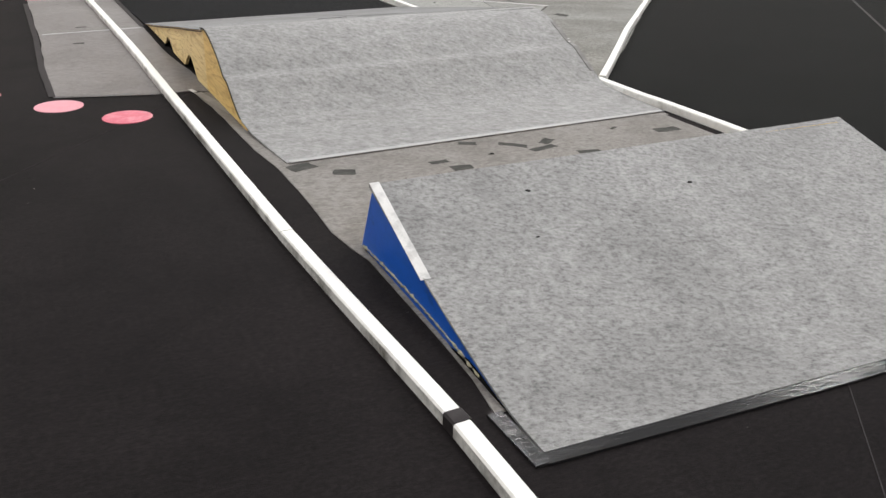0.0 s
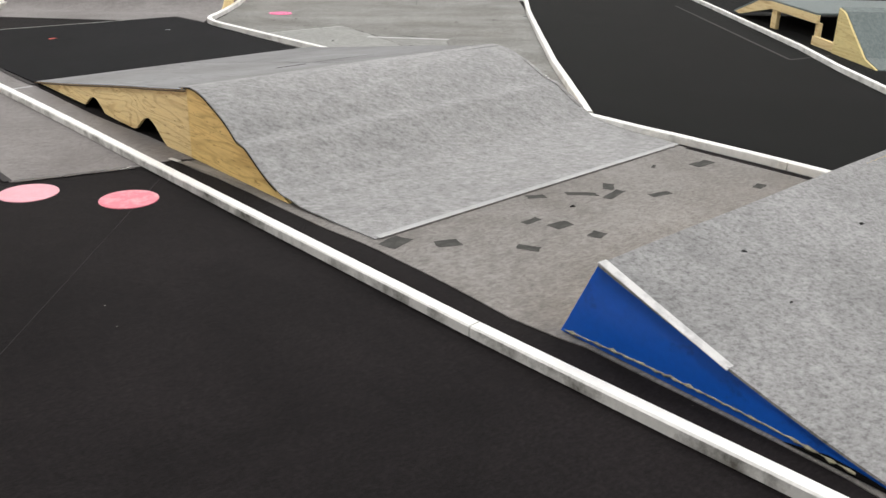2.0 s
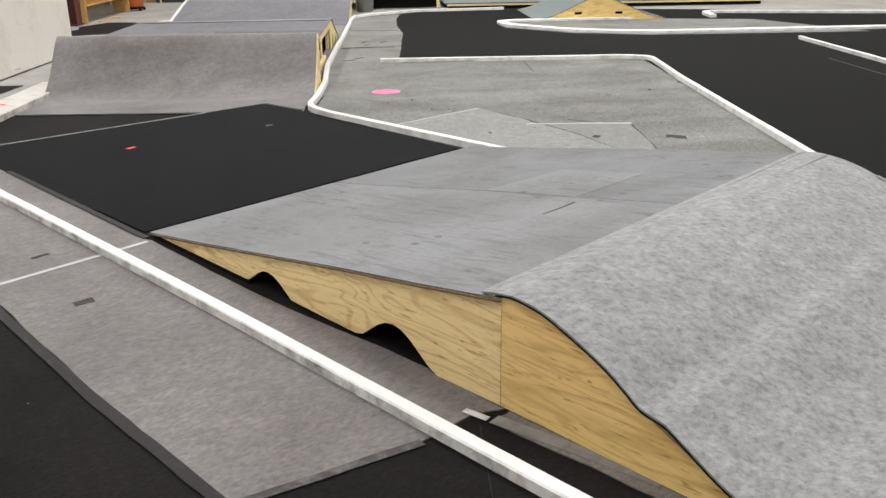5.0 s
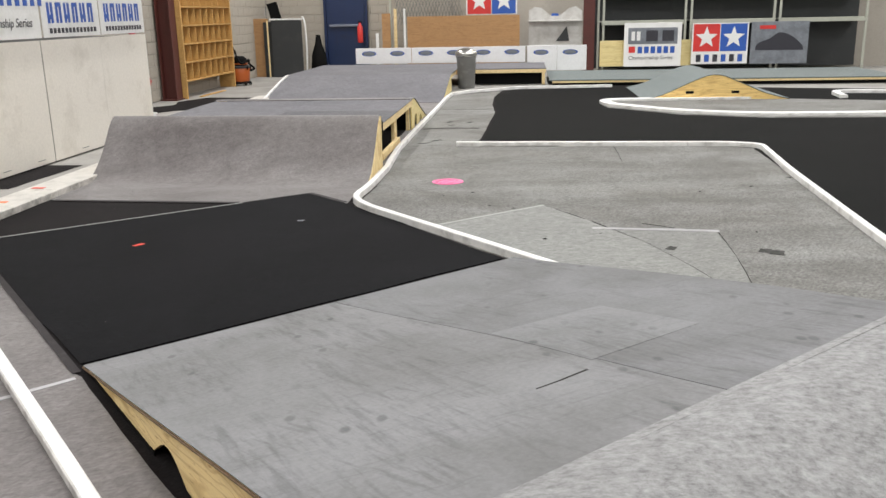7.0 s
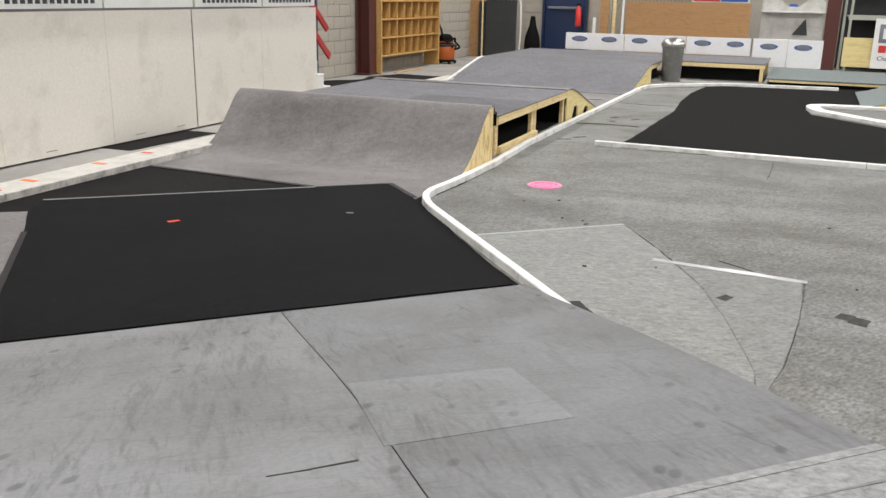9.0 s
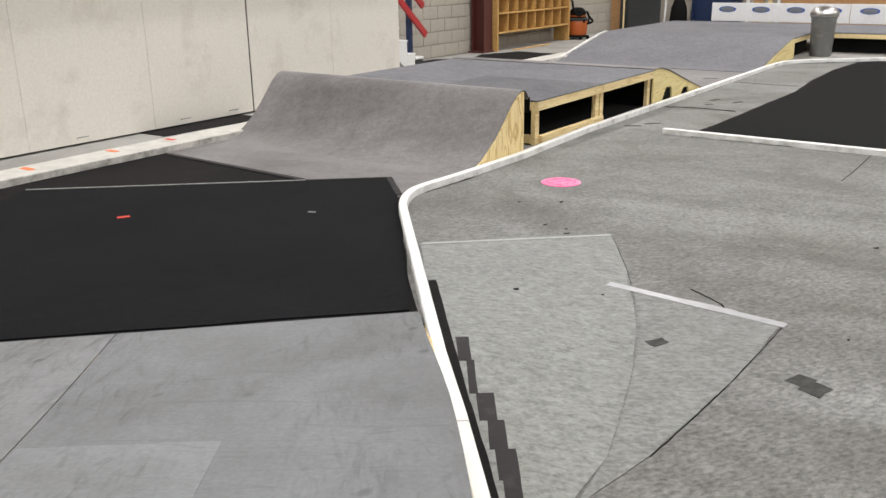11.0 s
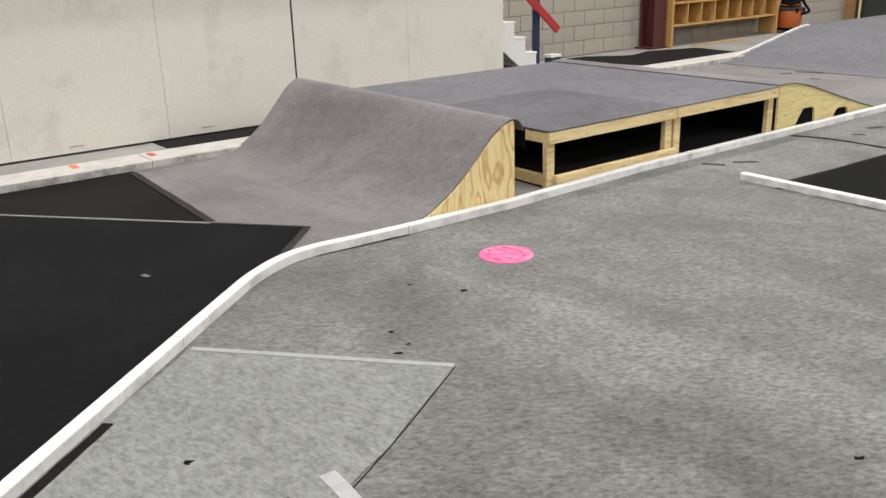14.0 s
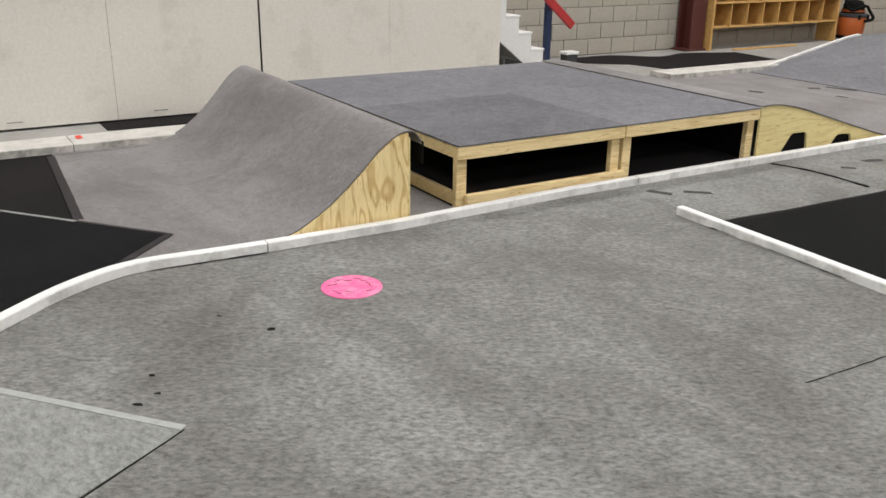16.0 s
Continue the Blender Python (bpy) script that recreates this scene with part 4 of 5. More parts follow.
# shade below the deck, put in as black panels
part("shade_panel", box_bm((0.01, 1.7, 0.22), (1.42, -0.88, 0.12)), BLACK, plat2, "black panel standing for the dark space under the deck")
part("shade_panel", box_bm((1.25, 0.01, 0.22), (0.63, 0.12, 0.12)), BLACK, plat2, "black panel standing for the dark space under the deck")
plat3 = thing("track_platform", "low greenish grey felt platform with wooden edge", "platform", (*uv(HUB, 10.45, -1.2), 0), ANG)
part("deck_sheet", box_bm((2.6, 6.5, 0.02), (1.3, -3.27, 0.115), 0.004), GREEN_FELT, plat3)
part("beam", box_bm((0.04, 6.4, 0.04), (0.03, -3.27, 0.084), 0.004), PINE, plat3)
# shade below the edge beam, put in as a black strip
part("shade_panel", box_bm((0.02, 6.4, 0.06), (0.06, -3.27, 0.033)), BLACK, plat3, "black strip standing for the dark gap under the edge")

# ---- far jump with round holes ----
J = (10.74, 14.45)
jump = thing("jump_ramp", "peaked plywood jump with grey felt top", "ramp", (*J, 0), ANG - 90)
o = [(0.0, 0.006), (0.3, 0.08), (0.7, 0.26), (0.95, 0.36), (1.1, 0.385), (1.25, 0.36), (1.5, 0.26), (1.9, 0.09), (2.25, 0.006)]
for y in (0.0, 2.3):
    sp = part("side_panel", panel_bm(o, 0.018), PLY, jump, "yellow plywood side")
    sp.location = (0, y, 0)
line = smooth_line([(x, z + 0.01) for x, z in o], 3)
part("felt_cover", skin_bm([(p.x, -0.01, p.y) for p in line], [(p.x, 2.33, p.y) for p in line], 8, 0.01, 0.003), GREEN_FELT, jump, "", True)
for x in (0.72, 1.42):
    part("hand_hole", box_bm((0.12, 0.01, 0.04), (x, -0.004, 0.12), 0.004), BLACK, jump, "dark hand hole")

# ---- drivers' stand with white panels ----
WB = uv((0.47, 12.02), -6.0, 0)
stand = thing("drivers_stand", "white panelled drivers' stand along the track", "stand", (*WB, 0), ANG)
seams = [0.0, 1.06, 2.3, 3.54, 4.78, 6.02, 7.26, 8.49, 9.74, 10.98]
for i, (a, b) in enumerate(zip(seams, seams[1:])):
    a, b = a + (0.009 if i == 7 else 0.0013), b - (0.009 if i == 6 else 0.0013)
    part("panel", box_bm((b - a, 0.008, 1.2), ((a + b) / 2, 0.0, 0.612), 0.001), WHITE_WALL, stand, "scuffed white painted panel")
part("frame", box_bm((10.95, 0.05, 1.16), (5.48, 0.032, 0.59)), BLACK, stand)
part("end_panel", box_bm((0.018, 1.1, 1.2), (10.97, 0.6, 0.61)), WHITE_WALL, stand)
part("floor_deck", box_bm((10.9, 1.1, 0.04), (5.46, 0.6, 1.18)), DARK_PANEL, stand)

# ---- track edge kerb ----
lane_rail([uv(HUB, -4.6, 3.215), uv(HUB, 1.56, 3.235)], 0.0, "wide white painted wooden kerb beside the stand", (1.6,), 0.31, 0.055, KERB_PAINT)
lane_rail([uv(HUB, 6.36, 3.72), uv(HUB, 8.55, 3.72)], 0.0, "wide white painted wooden kerb on the floor", (2.4,), 0.32, 0.055, KERB_PAINT)

# ---- pink discs ----
for x, y, m, lab in ((0.356, 5.545, PINK_PALE, "faded pale pink marker disc on black carpet"), (0.70, 5.19, PINK_RED, "worn pinkish red marker disc on black carpet"), (4.566, 10.59, PINK, "bright pink marker disc on grey carpet"), (0.283, 9.86, PINK_RED, "worn pink marker disc on grey carpet"), (-0.09, 5.93, PINK_RED, "worn reddish pink marker disc on black carpet")):
    bm = bmesh.new()
    bmesh.ops.create_cone(bm, segments=40, radius1=0.135, radius2=0.134, depth=0.003, cap_ends=True)
    d = tagged(part("marker_disc", bm, m), lab, "marker", "marker discs")
    d.location = (x, y, 0.0015 if x < 1 and y < 7 else 0.0057)

def lathe_bm(prof, seg=24):
    bm = bmesh.new()
    rings = [[bm.verts.new((r * math.cos(2 * math.pi * k / seg), r * math.sin(2 * math.pi * k / seg), z)) for k in range(seg)] for r, z in prof]
    for a, b in zip(rings, rings[1:]):
        for k in range(seg):
            bm.faces.new((a[k], a[(k + 1) % seg], b[(k + 1) % seg], b[k]))
    bm.faces.new(rings[0][::-1])
    bm.faces.new(rings[-1])
    return bm


# ---- block walls ----
block_mesh = None


def lay_blocks(wall, length, start, stop, rows):
    """Single blocks on a hall wall, a little proud of their joints; x runs along the wall."""
    global block_mesh
    if block_mesh is None:
        bm = box_bm((0.392, 0.02, 0.192), (0, 0, 0), 0.004)
        block_mesh = bpy.data.meshes.new("block")
        bm.to_mesh(block_mesh)
        bm.free()
        block_mesh.materials.append(BLOCK)
    for r in range(rows):
        x = start + (0.2 if r % 2 else 0.0)
        while x < stop:
            ob = new("block", block_mesh)
            ob.parent = wall
            ob.location = (x, -0.0085 - 0.002 * random.random(), 0.1 + 0.2 * r)
            x += 0.4


# ---- floor mats and kerb marks ----
sheet("floor_mat", [uv(HUB, 0.55, 4.06), uv(HUB, 0.55, 3.72), uv(HUB, 1.75, 3.66), uv(HUB, 1.75, 4.06)], -0.001, BLACK_FELT, "thin black mat on concrete by the stand", "mat", 0.005)
sheet("floor_mat", [uv(HUB, 6.40, 5.45), uv(HUB, 6.35, 5.04), uv(HUB, 6.8, 4.7), uv(HUB, 6.92, 4.2), uv(HUB, 7.74, 4.16), uv(HUB, 8.85, 4.05), uv(HUB, 8.95, 4.95), uv(HUB, 8.2, 5.2), uv(HUB, 7.66, 5.06), uv(HUB, 7.15, 5.45)], -0.001, BLACK_FELT, "long black mat on concrete by the block wall", "mat", 0.005, 0.02)
for a, b, m, w in ((-1.02, 3.255, ORANGE_TAPE, 0.06), (-0.29, 3.285, ORANGE_TAPE, 0.055), (0.27, 3.285, RED_TAPE, 0.05), (-1.36, 3.22, RED_TAPE, 0.05)):
    x, y = uv(HUB, a, b)
    bm = box_bm((w * 0.9, w * 2.2, 0.003), (0, 0, 0.0605), 0.001)
    t = tagged(part("tape_patch", bm, m), "square of bright tape on a white kerb", "tape", "tape squares on the kerb")
    t.matrix_world = pose(x, y, 0, 0, 0, ANG)

tape(uv(HUB, 0.05, 3.06), uv(HUB, 1.3, 3.08), 0.075, 0.0068, KICK_FELT, "grey felt strip along a white kerb", "carpet_edge", "carpet")

# ---- tape and marks on the track ----
tape((1.06, 7.95), (0.30, 7.84), 0.028, 0.0065, WHITE_TAPE, "pale tape line across grey carpet", on=strip_carpet)
tape((0.905, 5.65), (0.345, 5.75), 0.034, 0.0062, GLOSS_TAPE, "glossy clear tape along a carpet seam", on=strip_carpet)
tape((0.325, 5.77), (0.278, 6.6), 0.04, 0.0062, GREY_TAPE, "dark grey tape along a carpet edge", on=strip_carpet)
tape((0.278, 6.6), (0.253, 7.7), 0.04, 0.0064, GREY_TAPE, "dark grey tape along a carpet edge", on=strip_carpet)
tape((0.253, 7.7), (0.178, 9.5), 0.04, 0.0062, GREY_TAPE, "dark grey tape along a carpet edge", on=strip_carpet)
tape((1.115, 5.655), (1.14, 5.66), 0.09, 0.0075, EDGE_TAPE, "torn piece of pale tape by the ramp")
tape((1.15, 5.6), (1.26, 5.06), 0.05, 0.0072, DULL_TAPE, "dark grey tape along the ramp foot")
tape((1.075, 8.0), (0.97, 9.9), 0.035, 0.0105, GREY_TAPE, "dark tape along a carpet edge", on=black_carpet)
tape((0.95, 10.755), (2.82, 10.83), 0.022, 0.0105, PATCH_FELT, "pale frayed edge of black carpet", on=black_carpet)
tape((2.82, 10.83), (3.40, 10.85), 0.022, 0.0105, GREY_TAPE, "dark tape on a carpet corner", on=black_carpet)
tape((3.40, 10.855), (3.47, 10.35), 0.04, 0.0108, GREY_TAPE, "dark tape on a carpet corner", on=black_carpet)
tape((1.63, 11.88), (2.80, 10.87), 0.05, 0.0065, GREY_TAPE, "dark tape along a carpet edge", on=apron_carpet)
tape((3.585, 9.29), (4.61, 9.345), 0.03, 0.0105, PATCH_TAPE, "pale tape across grey carpet", on=patch_carpet)
tape((4.42, 8.60), (5.015, 8.05), 0.052, 0.0095, TORN_TAPE, "pale tape strip over torn carpet", on=field_carpet)
tape((4.70, 8.34), (4.86, 8.195), 0.06, 0.0105, TORN_TAPE, "second layer of pale tape over a tear", on=field_carpet)
tape((3.612, 8.72), (3.670, 7.5), 0.04, 0.0092, BLACK_FELT, "dark strip of felt beside a rail")
tape((3.670, 7.5), (3.72, 6.6), 0.045, 0.0092, BLACK_FELT, "dark strip of felt beside a rail")
for x, y, n, w in ((3.70, 7.94, 0.22, 0.05), (3.712, 7.70, 0.27, 0.03), (3.742, 7.47, 0.19, 0.062), (3.757, 7.285, 0.18, 0.056), (3.768, 7.11, 0.17, 0.064), (3.765, 6.93, 0.19, 0.052)):
    tape((x - 0.004, y - n / 2), (x + 0.004, y + n / 2), w, 0.0094, GREY_TAPE, "dark tape piece along a carpet patch", "tape_patch")
tape((3.66, 4.22), (3.70, 3.3), 0.05, 0.0072, BLACK_FELT, "black gap strip beside a rail")
tape((9.6, 8.75), (7.03, 5.54), 0.025, 0.0042, GREY_TAPE, "faint grey tape line on black carpet")
tape((7.03, 5.54), (7.6, 5.46), 0.025, 0.0042, GREY_TAPE, "faint grey tape line on black carpet")
tape((-0.36, 4.215), (-0.215, 4.13), 0.05, 0.002, GREY_TAPE, "short grey tape end on black carpet")
tape((2.365, 1.64), (2.03, 1.2), 0.003, 0.0018, GREY_TAPE, "thin pale seam in black carpet", "seam", "seam")
tape((1.1, 5.61), (-0.29, 3.835), 0.0018, 0.0014, GREY_TAPE, "thin grey seam in black carpet", "seam", "seam")


def tear(pts, w, label, mat=None):
    """A dark sliver of varying width: ragged open seams, and shadow lines under rails."""
    line = smooth_line(pts, 14)
    for i, p in enumerate(line):
        p.x += 0.007 * noise.noise((p.x * 21, p.y * 21, 9.0))
        p.y += 0.007 * noise.noise((p.x * 21, p.y * 21, 4.0))
    bm = bmesh.new()
    rows = []
    for i, p in enumerate(line):
        d = (line[min(i + 1, len(line) - 1)] - line[max(i - 1, 0)]).normalized()
        k = w * (0.35 + 0.9 * abs(noise.noise((p.x * 6, p.y * 6, 2.0)))) * (0.2 if i in (0, len(line) - 1) else 1)
        rows.append([bm.verts.new((p.x + s * d.y * k, p.y - s * d.x * k, z)) for s, z in ((-1, 0.0092), (1, 0.0092))])
    for a, b in zip(rows, rows[1:]):
        bm.faces.new((a[0], a[1], b[1], b[0]))
    up = bmesh.ops.extrude_face_region(bm, geom=list(bm.faces))
    bmesh.ops.translate(bm, verts=[g for g in up["geom"] if isinstance(g, bmesh.types.BMVert)], vec=(0, 0, -0.002))
    return tagged(part("tear_or_shadow", bm, mat or BLACK), label, "tear")


def lip(pts, high, label):
    """Cut edge of a loose, slightly lifted carpet piece; its shadow drawn as black."""
    line = smooth_line(pts, 14)
    for i, p in enumerate(line):
        p.x += 0.003 + 0.003 * noise.noise((p.x * 21, p.y * 21, 9.0))
    tops = [0.0078 + high * (0.25 + 0.9 * abs(noise.noise((p.x * 5, p.y * 5, 3.0)))) * math.sin(math.pi * (i + 0.5) / len(line)) ** 0.4 for i, p in enumerate(line)]
    bm = skin_bm([(p.x, p.y, z) for p, z in zip(line, tops)], [(p.x + 0.0008, p.y, 0.0045) for p in line], 1, 0.001)
    return tagged(part("tear_or_shadow", bm, BLACK), label, "tear")


lip([(4.612, 9.34), (4.55, 8.78), (4.45, 8.2), (4.395, 8.0), (4.305, 7.728), (4.192, 7.435), (4.066, 7.12)], 0.003, "torn carpet patch edge, its shadow a black upright strip")
lip([(4.997, 8.045), (4.696, 7.68), (4.422, 7.367), (4.192, 7.12)], 0.0035, "second torn patch edge, its shadow a black upright strip")
tear([(4.77, 8.50), (4.79, 8.45), (4.83, 8.34), (4.845, 8.25)], 0.006, "short curled tear in grey carpet")
tear([(6.2, 13.70), (6.41, 13.63), (6.60, 13.5), (6.80, 13.32)], 0.02, "dark cut across grey carpet")
tear([(6.42, 10.41), (6.7, 10.75), (7.05, 11.2)], 0.003, "thin dark seam across grey carpet")
# the next two are rail shadows drawn as black slivers
tear([(5.95, 12.07), (6.05, 12.01), (6.34, 11.765), (6.6, 11.545)], 0.012, "black sliver for the shadow under a lifted rail")
tear([(3.645, 10.395), (3.70, 10.47), (3.83, 10.615), (4.0, 10.815)], 0.006, "black sliver for the shadow line along a bent rail")
tear([(3.60, 4.905), (3.64, 4.86), (3.70, 4.84)], 0.010, "dark curled scrap beside a rail joint")
tear([(7.6, 15.5), (7.9, 15.2), (8.2, 15.0)], 0.008, "dark cut across grey carpet")

def piece_bm(w, d):
    """A hand-torn rectangle of tape."""
    pts = []
    for x, y in ((-1, -1), (-0.3, -1), (0.4, -1), (1, -1), (1, 0.1), (1, 1), (0.2, 1), (-0.5, 1), (-1, 1), (-1, -0.2)):
        pts.append((w / 2 * x * (0.86 + 0.2 * random.random()), d / 2 * y * (0.8 + 0.28 * random.random())))
    return prism_bm(pts, -0.0005, 0.0005)


PATCHES = [(1.38, 4.02, 0.13, 0.09, 20), (1.55, 3.885, 0.11, 0.075, -15), (1.79, 3.645, 0.10, 0.05, -60), (2.10, 3.755, 0.11, 0.07, 0), (2.025, 3.87, 0.10, 0.04, 5), (2.14, 3.58, 0.08, 0.07, 20),
           (2.50, 4.0, 0.17, 0.05, -40), (2.70, 4.0, 0.10, 0.06, 40), (2.63, 3.9, 0.17, 0.05, 15), (2.82, 3.77, 0.13, 0.05, -10), (3.45, 3.97, 0.16, 0.07, 0), (2.285, 4.10, 0.10, 0.05, -25),
           (3.18, 4.09, 0.06, 0.02, 30), (3.35, 3.55, 0.09, 0.05, 10)]
for x, y, w, d, a in PATCHES:
    t = tagged(part("tape_patch", piece_bm(w, d), DARK_TAPE), "small dark tape patch on dirty grey carpet", "tape", "tape patches between the ramps")
    t.matrix_world = pose(x, y, 0.006, 0, 0, a)
for x, y, w, d, a, z in ((4.865, 7.575, 0.085, 0.075, 35, 0.0055), (4.885, 7.505, 0.10, 0.085, 35, 0.0066), (4.455, 7.935, 0.085, 0.055, 25, 0.0092), (5.60, 12.66, 0.16, 0.05, -10, 0.0055), (5.82, 12.76, 0.17, 0.05, 10, 0.0055), (7.05, 13.9, 0.16, 0.05, 30, 0.0055),
                          (-0.11, 4.44, 0.055, 0.07, -38, 0.0015), (0.60, 8.1, 0.09, 0.03, 10, 0.0055), (0.55, 7.40, 0.08, 0.05, 0, 0.0055), (5.97, 16.79, 0.16, 0.07, -20, 0.0055), (6.52, 17.28, 0.14, 0.07, 20, 0.0055), (6.79, 17.37, 0.32, 0.08, -20, 0.0055), (6.77, 16.85, 0.12, 0.05, -20, 0.0055), (6.87, 14.1, 0.16, 0.06, 35, 0.0055), (6.70, 13.8, 0.1, 0.04, 10, 0.0055), (7.45, 15.9, 0.2, 0.05, -20, 0.0055), (6.95, 8.95, 0.05, 0.05, 0, 0.0055)):
    t = tagged(part("tape_patch", piece_bm(w, d), DARK_TAPE), "dark grey tape patch on carpet", "tape")
    t.matrix_world = pose(x, y, z, 0, 0, a)
for x, y, z, m, a, w, d in ((1.82, 9.99, 0.0095, RED_TAPE, 20, 0.075, 0.04), (2.94, 9.985, 0.0095, SIGN_GREY, -20, 0.05, 0.025)):
    t = tagged(part("tape_scrap", piece_bm(w, d), m), "small scrap of tape on black carpet", "tape")
    t.matrix_world = pose(x, y, z, 0, 0, a)


def chip(x, y, z, w, a, m=None):
    """A small torn scrap with an uneven outline."""
    pts = [(w * (0.15 + 0.75 * random.random()) * math.cos(k * 1.05), 0.6 * w * (0.15 + 0.85 * random.random()) * math.sin(k * 1.05)) for k in range(6)]
    t = tagged(part("carpet_scrap", prism_bm(pts, -0.001, 0.0012), m or BLACK), "tiny dark scrap lying on the carpet", "scrap", "scraps on the carpet")
    t.matrix_world = pose(x, y, z, 0, 0, a)


for x, y, z, w, a in ((3.99, 8.56, 0.0092, 0.035, 10), (4.475, 10.08, 0.0052, 0.035, 30), (4.210, 10.107, 0.0052, 0.022, 0), (4.290, 9.593, 0.0052, 0.022, 20), (4.377, 9.409, 0.0052, 0.026, 10), (4.393, 9.497, 0.0052, 0.016, 40), (4.36, 8.46, 0.0092, 0.02, 0),
                      (2.33, 3.90, 0.0072, 0.03, 10), (5.9, 9.0, 0.0052, 0.03, 40), (6.4, 8.9, 0.0052, 0.03, 0), (5.2, 7.9, 0.0052, 0.02, 60)):
    chip(x, y, z, w, a)
for u_, v_, w in ((1.886, 2.735, 0.022), (2.55, 2.66, 0.022), (1.80, 2.50, 0.012)):
    chip(u_, v_, 0.307 * (v_ - 1.9) / 0.99 + 0.0 + 0.012, w, 20)

for k, (x, y, a, w) in enumerate(((-0.085, -0.02, 60, 0.05), (-0.06, 0.05, 20, 0.06), (-0.09, 0.03, 95, 0.04), (0.0, 0.085, -10, 0.07), (0.06, 0.05, -35, 0.05), (0.02, -0.06, 15, 0.04), (-0.03, -0.085, -20, 0.05), (0.09, -0.01, 70, 0.03))):
    bm = tube_bm([(-w / 2, 0, 0), (-w / 6, 0.006, 0), (w / 5, -0.004, 0), (w / 2, 0.003, 0)], 0.0018, 5)
    tagged(part("pen_mark", bm, STEEL_RED), "dark red pen scribble on a pink disc", "mark", "scribbles on the disc").matrix_world = pose(4.566 + x, 10.59 + y, 0.0072, 0, 0, a)

# ---- low jump behind the straight rail ----
F0 = uv(HUB, -0.75, -5.72)
low = thing("track_platform", "low timber platform with sloped plywood ends", "platform", (*F0, 0), ANG)
part("deck_sheet", box_bm((1.24, 2.4, 0.02), (0.62, -1.2, 0.31), 0.004), GREEN_FELT, low, "grey felt deck")
part("beam", box_bm((1.24, 0.04, 0.085), (0.62, -0.02, 0.257), 0.004), PINE, low)
for x in (0.04, 1.14, 1.22):
    part("leg", box_bm((0.07, 0.045, 0.22), (x, -0.06, 0.11), 0.004), PINE, low)
part("bottom_beam", box_bm((0.5, 0.04, 0.09), (-0.22, -0.02, 0.048), 0.004), PINE, low)
wedge = part("wedge_side", panel_bm([(0.0, 0.21), (0.0, 0.30), (0.35, 0.27), (1.15, 0.05), (0.95, 0.04)], 0.03), PINE, low, "sloped wooden side board")
wedge.location = (1.25, -0.035, 0)
part("wedge_deck", skin_bm([(1.25, 0.0, 0.318), (1.6, 0.0, 0.29), (2.4, 0.0, 0.06)], [(1.25, -2.4, 0.318), (1.6, -2.4, 0.29), (2.4, -2.4, 0.06)], 4, 0.02), GREEN_FELT, low)
side = part("side_panel", panel_bm([(-0.5, 0.004), (-0.5, 0.43), (-0.62, 0.40), (-0.85, 0.25), (-1.15, 0.06), (-1.4, 0.004)], 0.02), PALE_PLY, low, "pale plywood side of a curved ramp")
part("ramp_deck", skin_bm([(-0.5, 0.0, 0.44), (-0.62, 0, 0.41), (-0.85, 0, 0.26), (-1.15, 0, 0.07), (-1.4, 0, 0.01)], [(-0.5, -2.4, 0.44), (-0.62, -2.4, 0.41), (-0.85, -2.4, 0.26), (-1.15, -2.4, 0.07), (-1.4, -2.4, 0.01)], 4, 0.01), GREEN_FELT, low)
part("hand_hole", box_bm((0.07, 0.012, 0.05), (-0.72, 0.004, 0.16), 0.012), BLACK, low, "dark hand hole")

# ---- kerb up the far slope ----
kb = thing("slope_rail", "thin white wooden rail up the side of a ramp", "track rail", (*uv(S0, 0.0, 3.03), 0), ANG)
line = smooth_line([(-0.05, 0.012), (0.25, 0.032), (1.0, 0.172), (1.7, 0.297), (1.95, 0.318)], 4)
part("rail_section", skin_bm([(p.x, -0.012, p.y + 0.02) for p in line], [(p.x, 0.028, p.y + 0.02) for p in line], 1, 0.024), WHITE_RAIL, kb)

def words(text, size, parent, at, label):
    """Dark lettering on a sign's face, lying in x and z."""
    cu = bpy.data.curves.new("lettering", "FONT")
    cu.body, cu.size, cu.extrude, cu.shear = text, size, 0.001, 0.15
    tmp = bpy.data.objects.new("lettering", cu)
    me = bpy.data.meshes.new_from_object(tmp)
    bpy.data.objects.remove(tmp)
    me.materials.append(SIGN_INK)
    ob = new("lettering", me)
    ob.parent = parent
    ob.matrix_local = pose(*at, 90, 0, 0)
    ob["label"] = label
    return ob


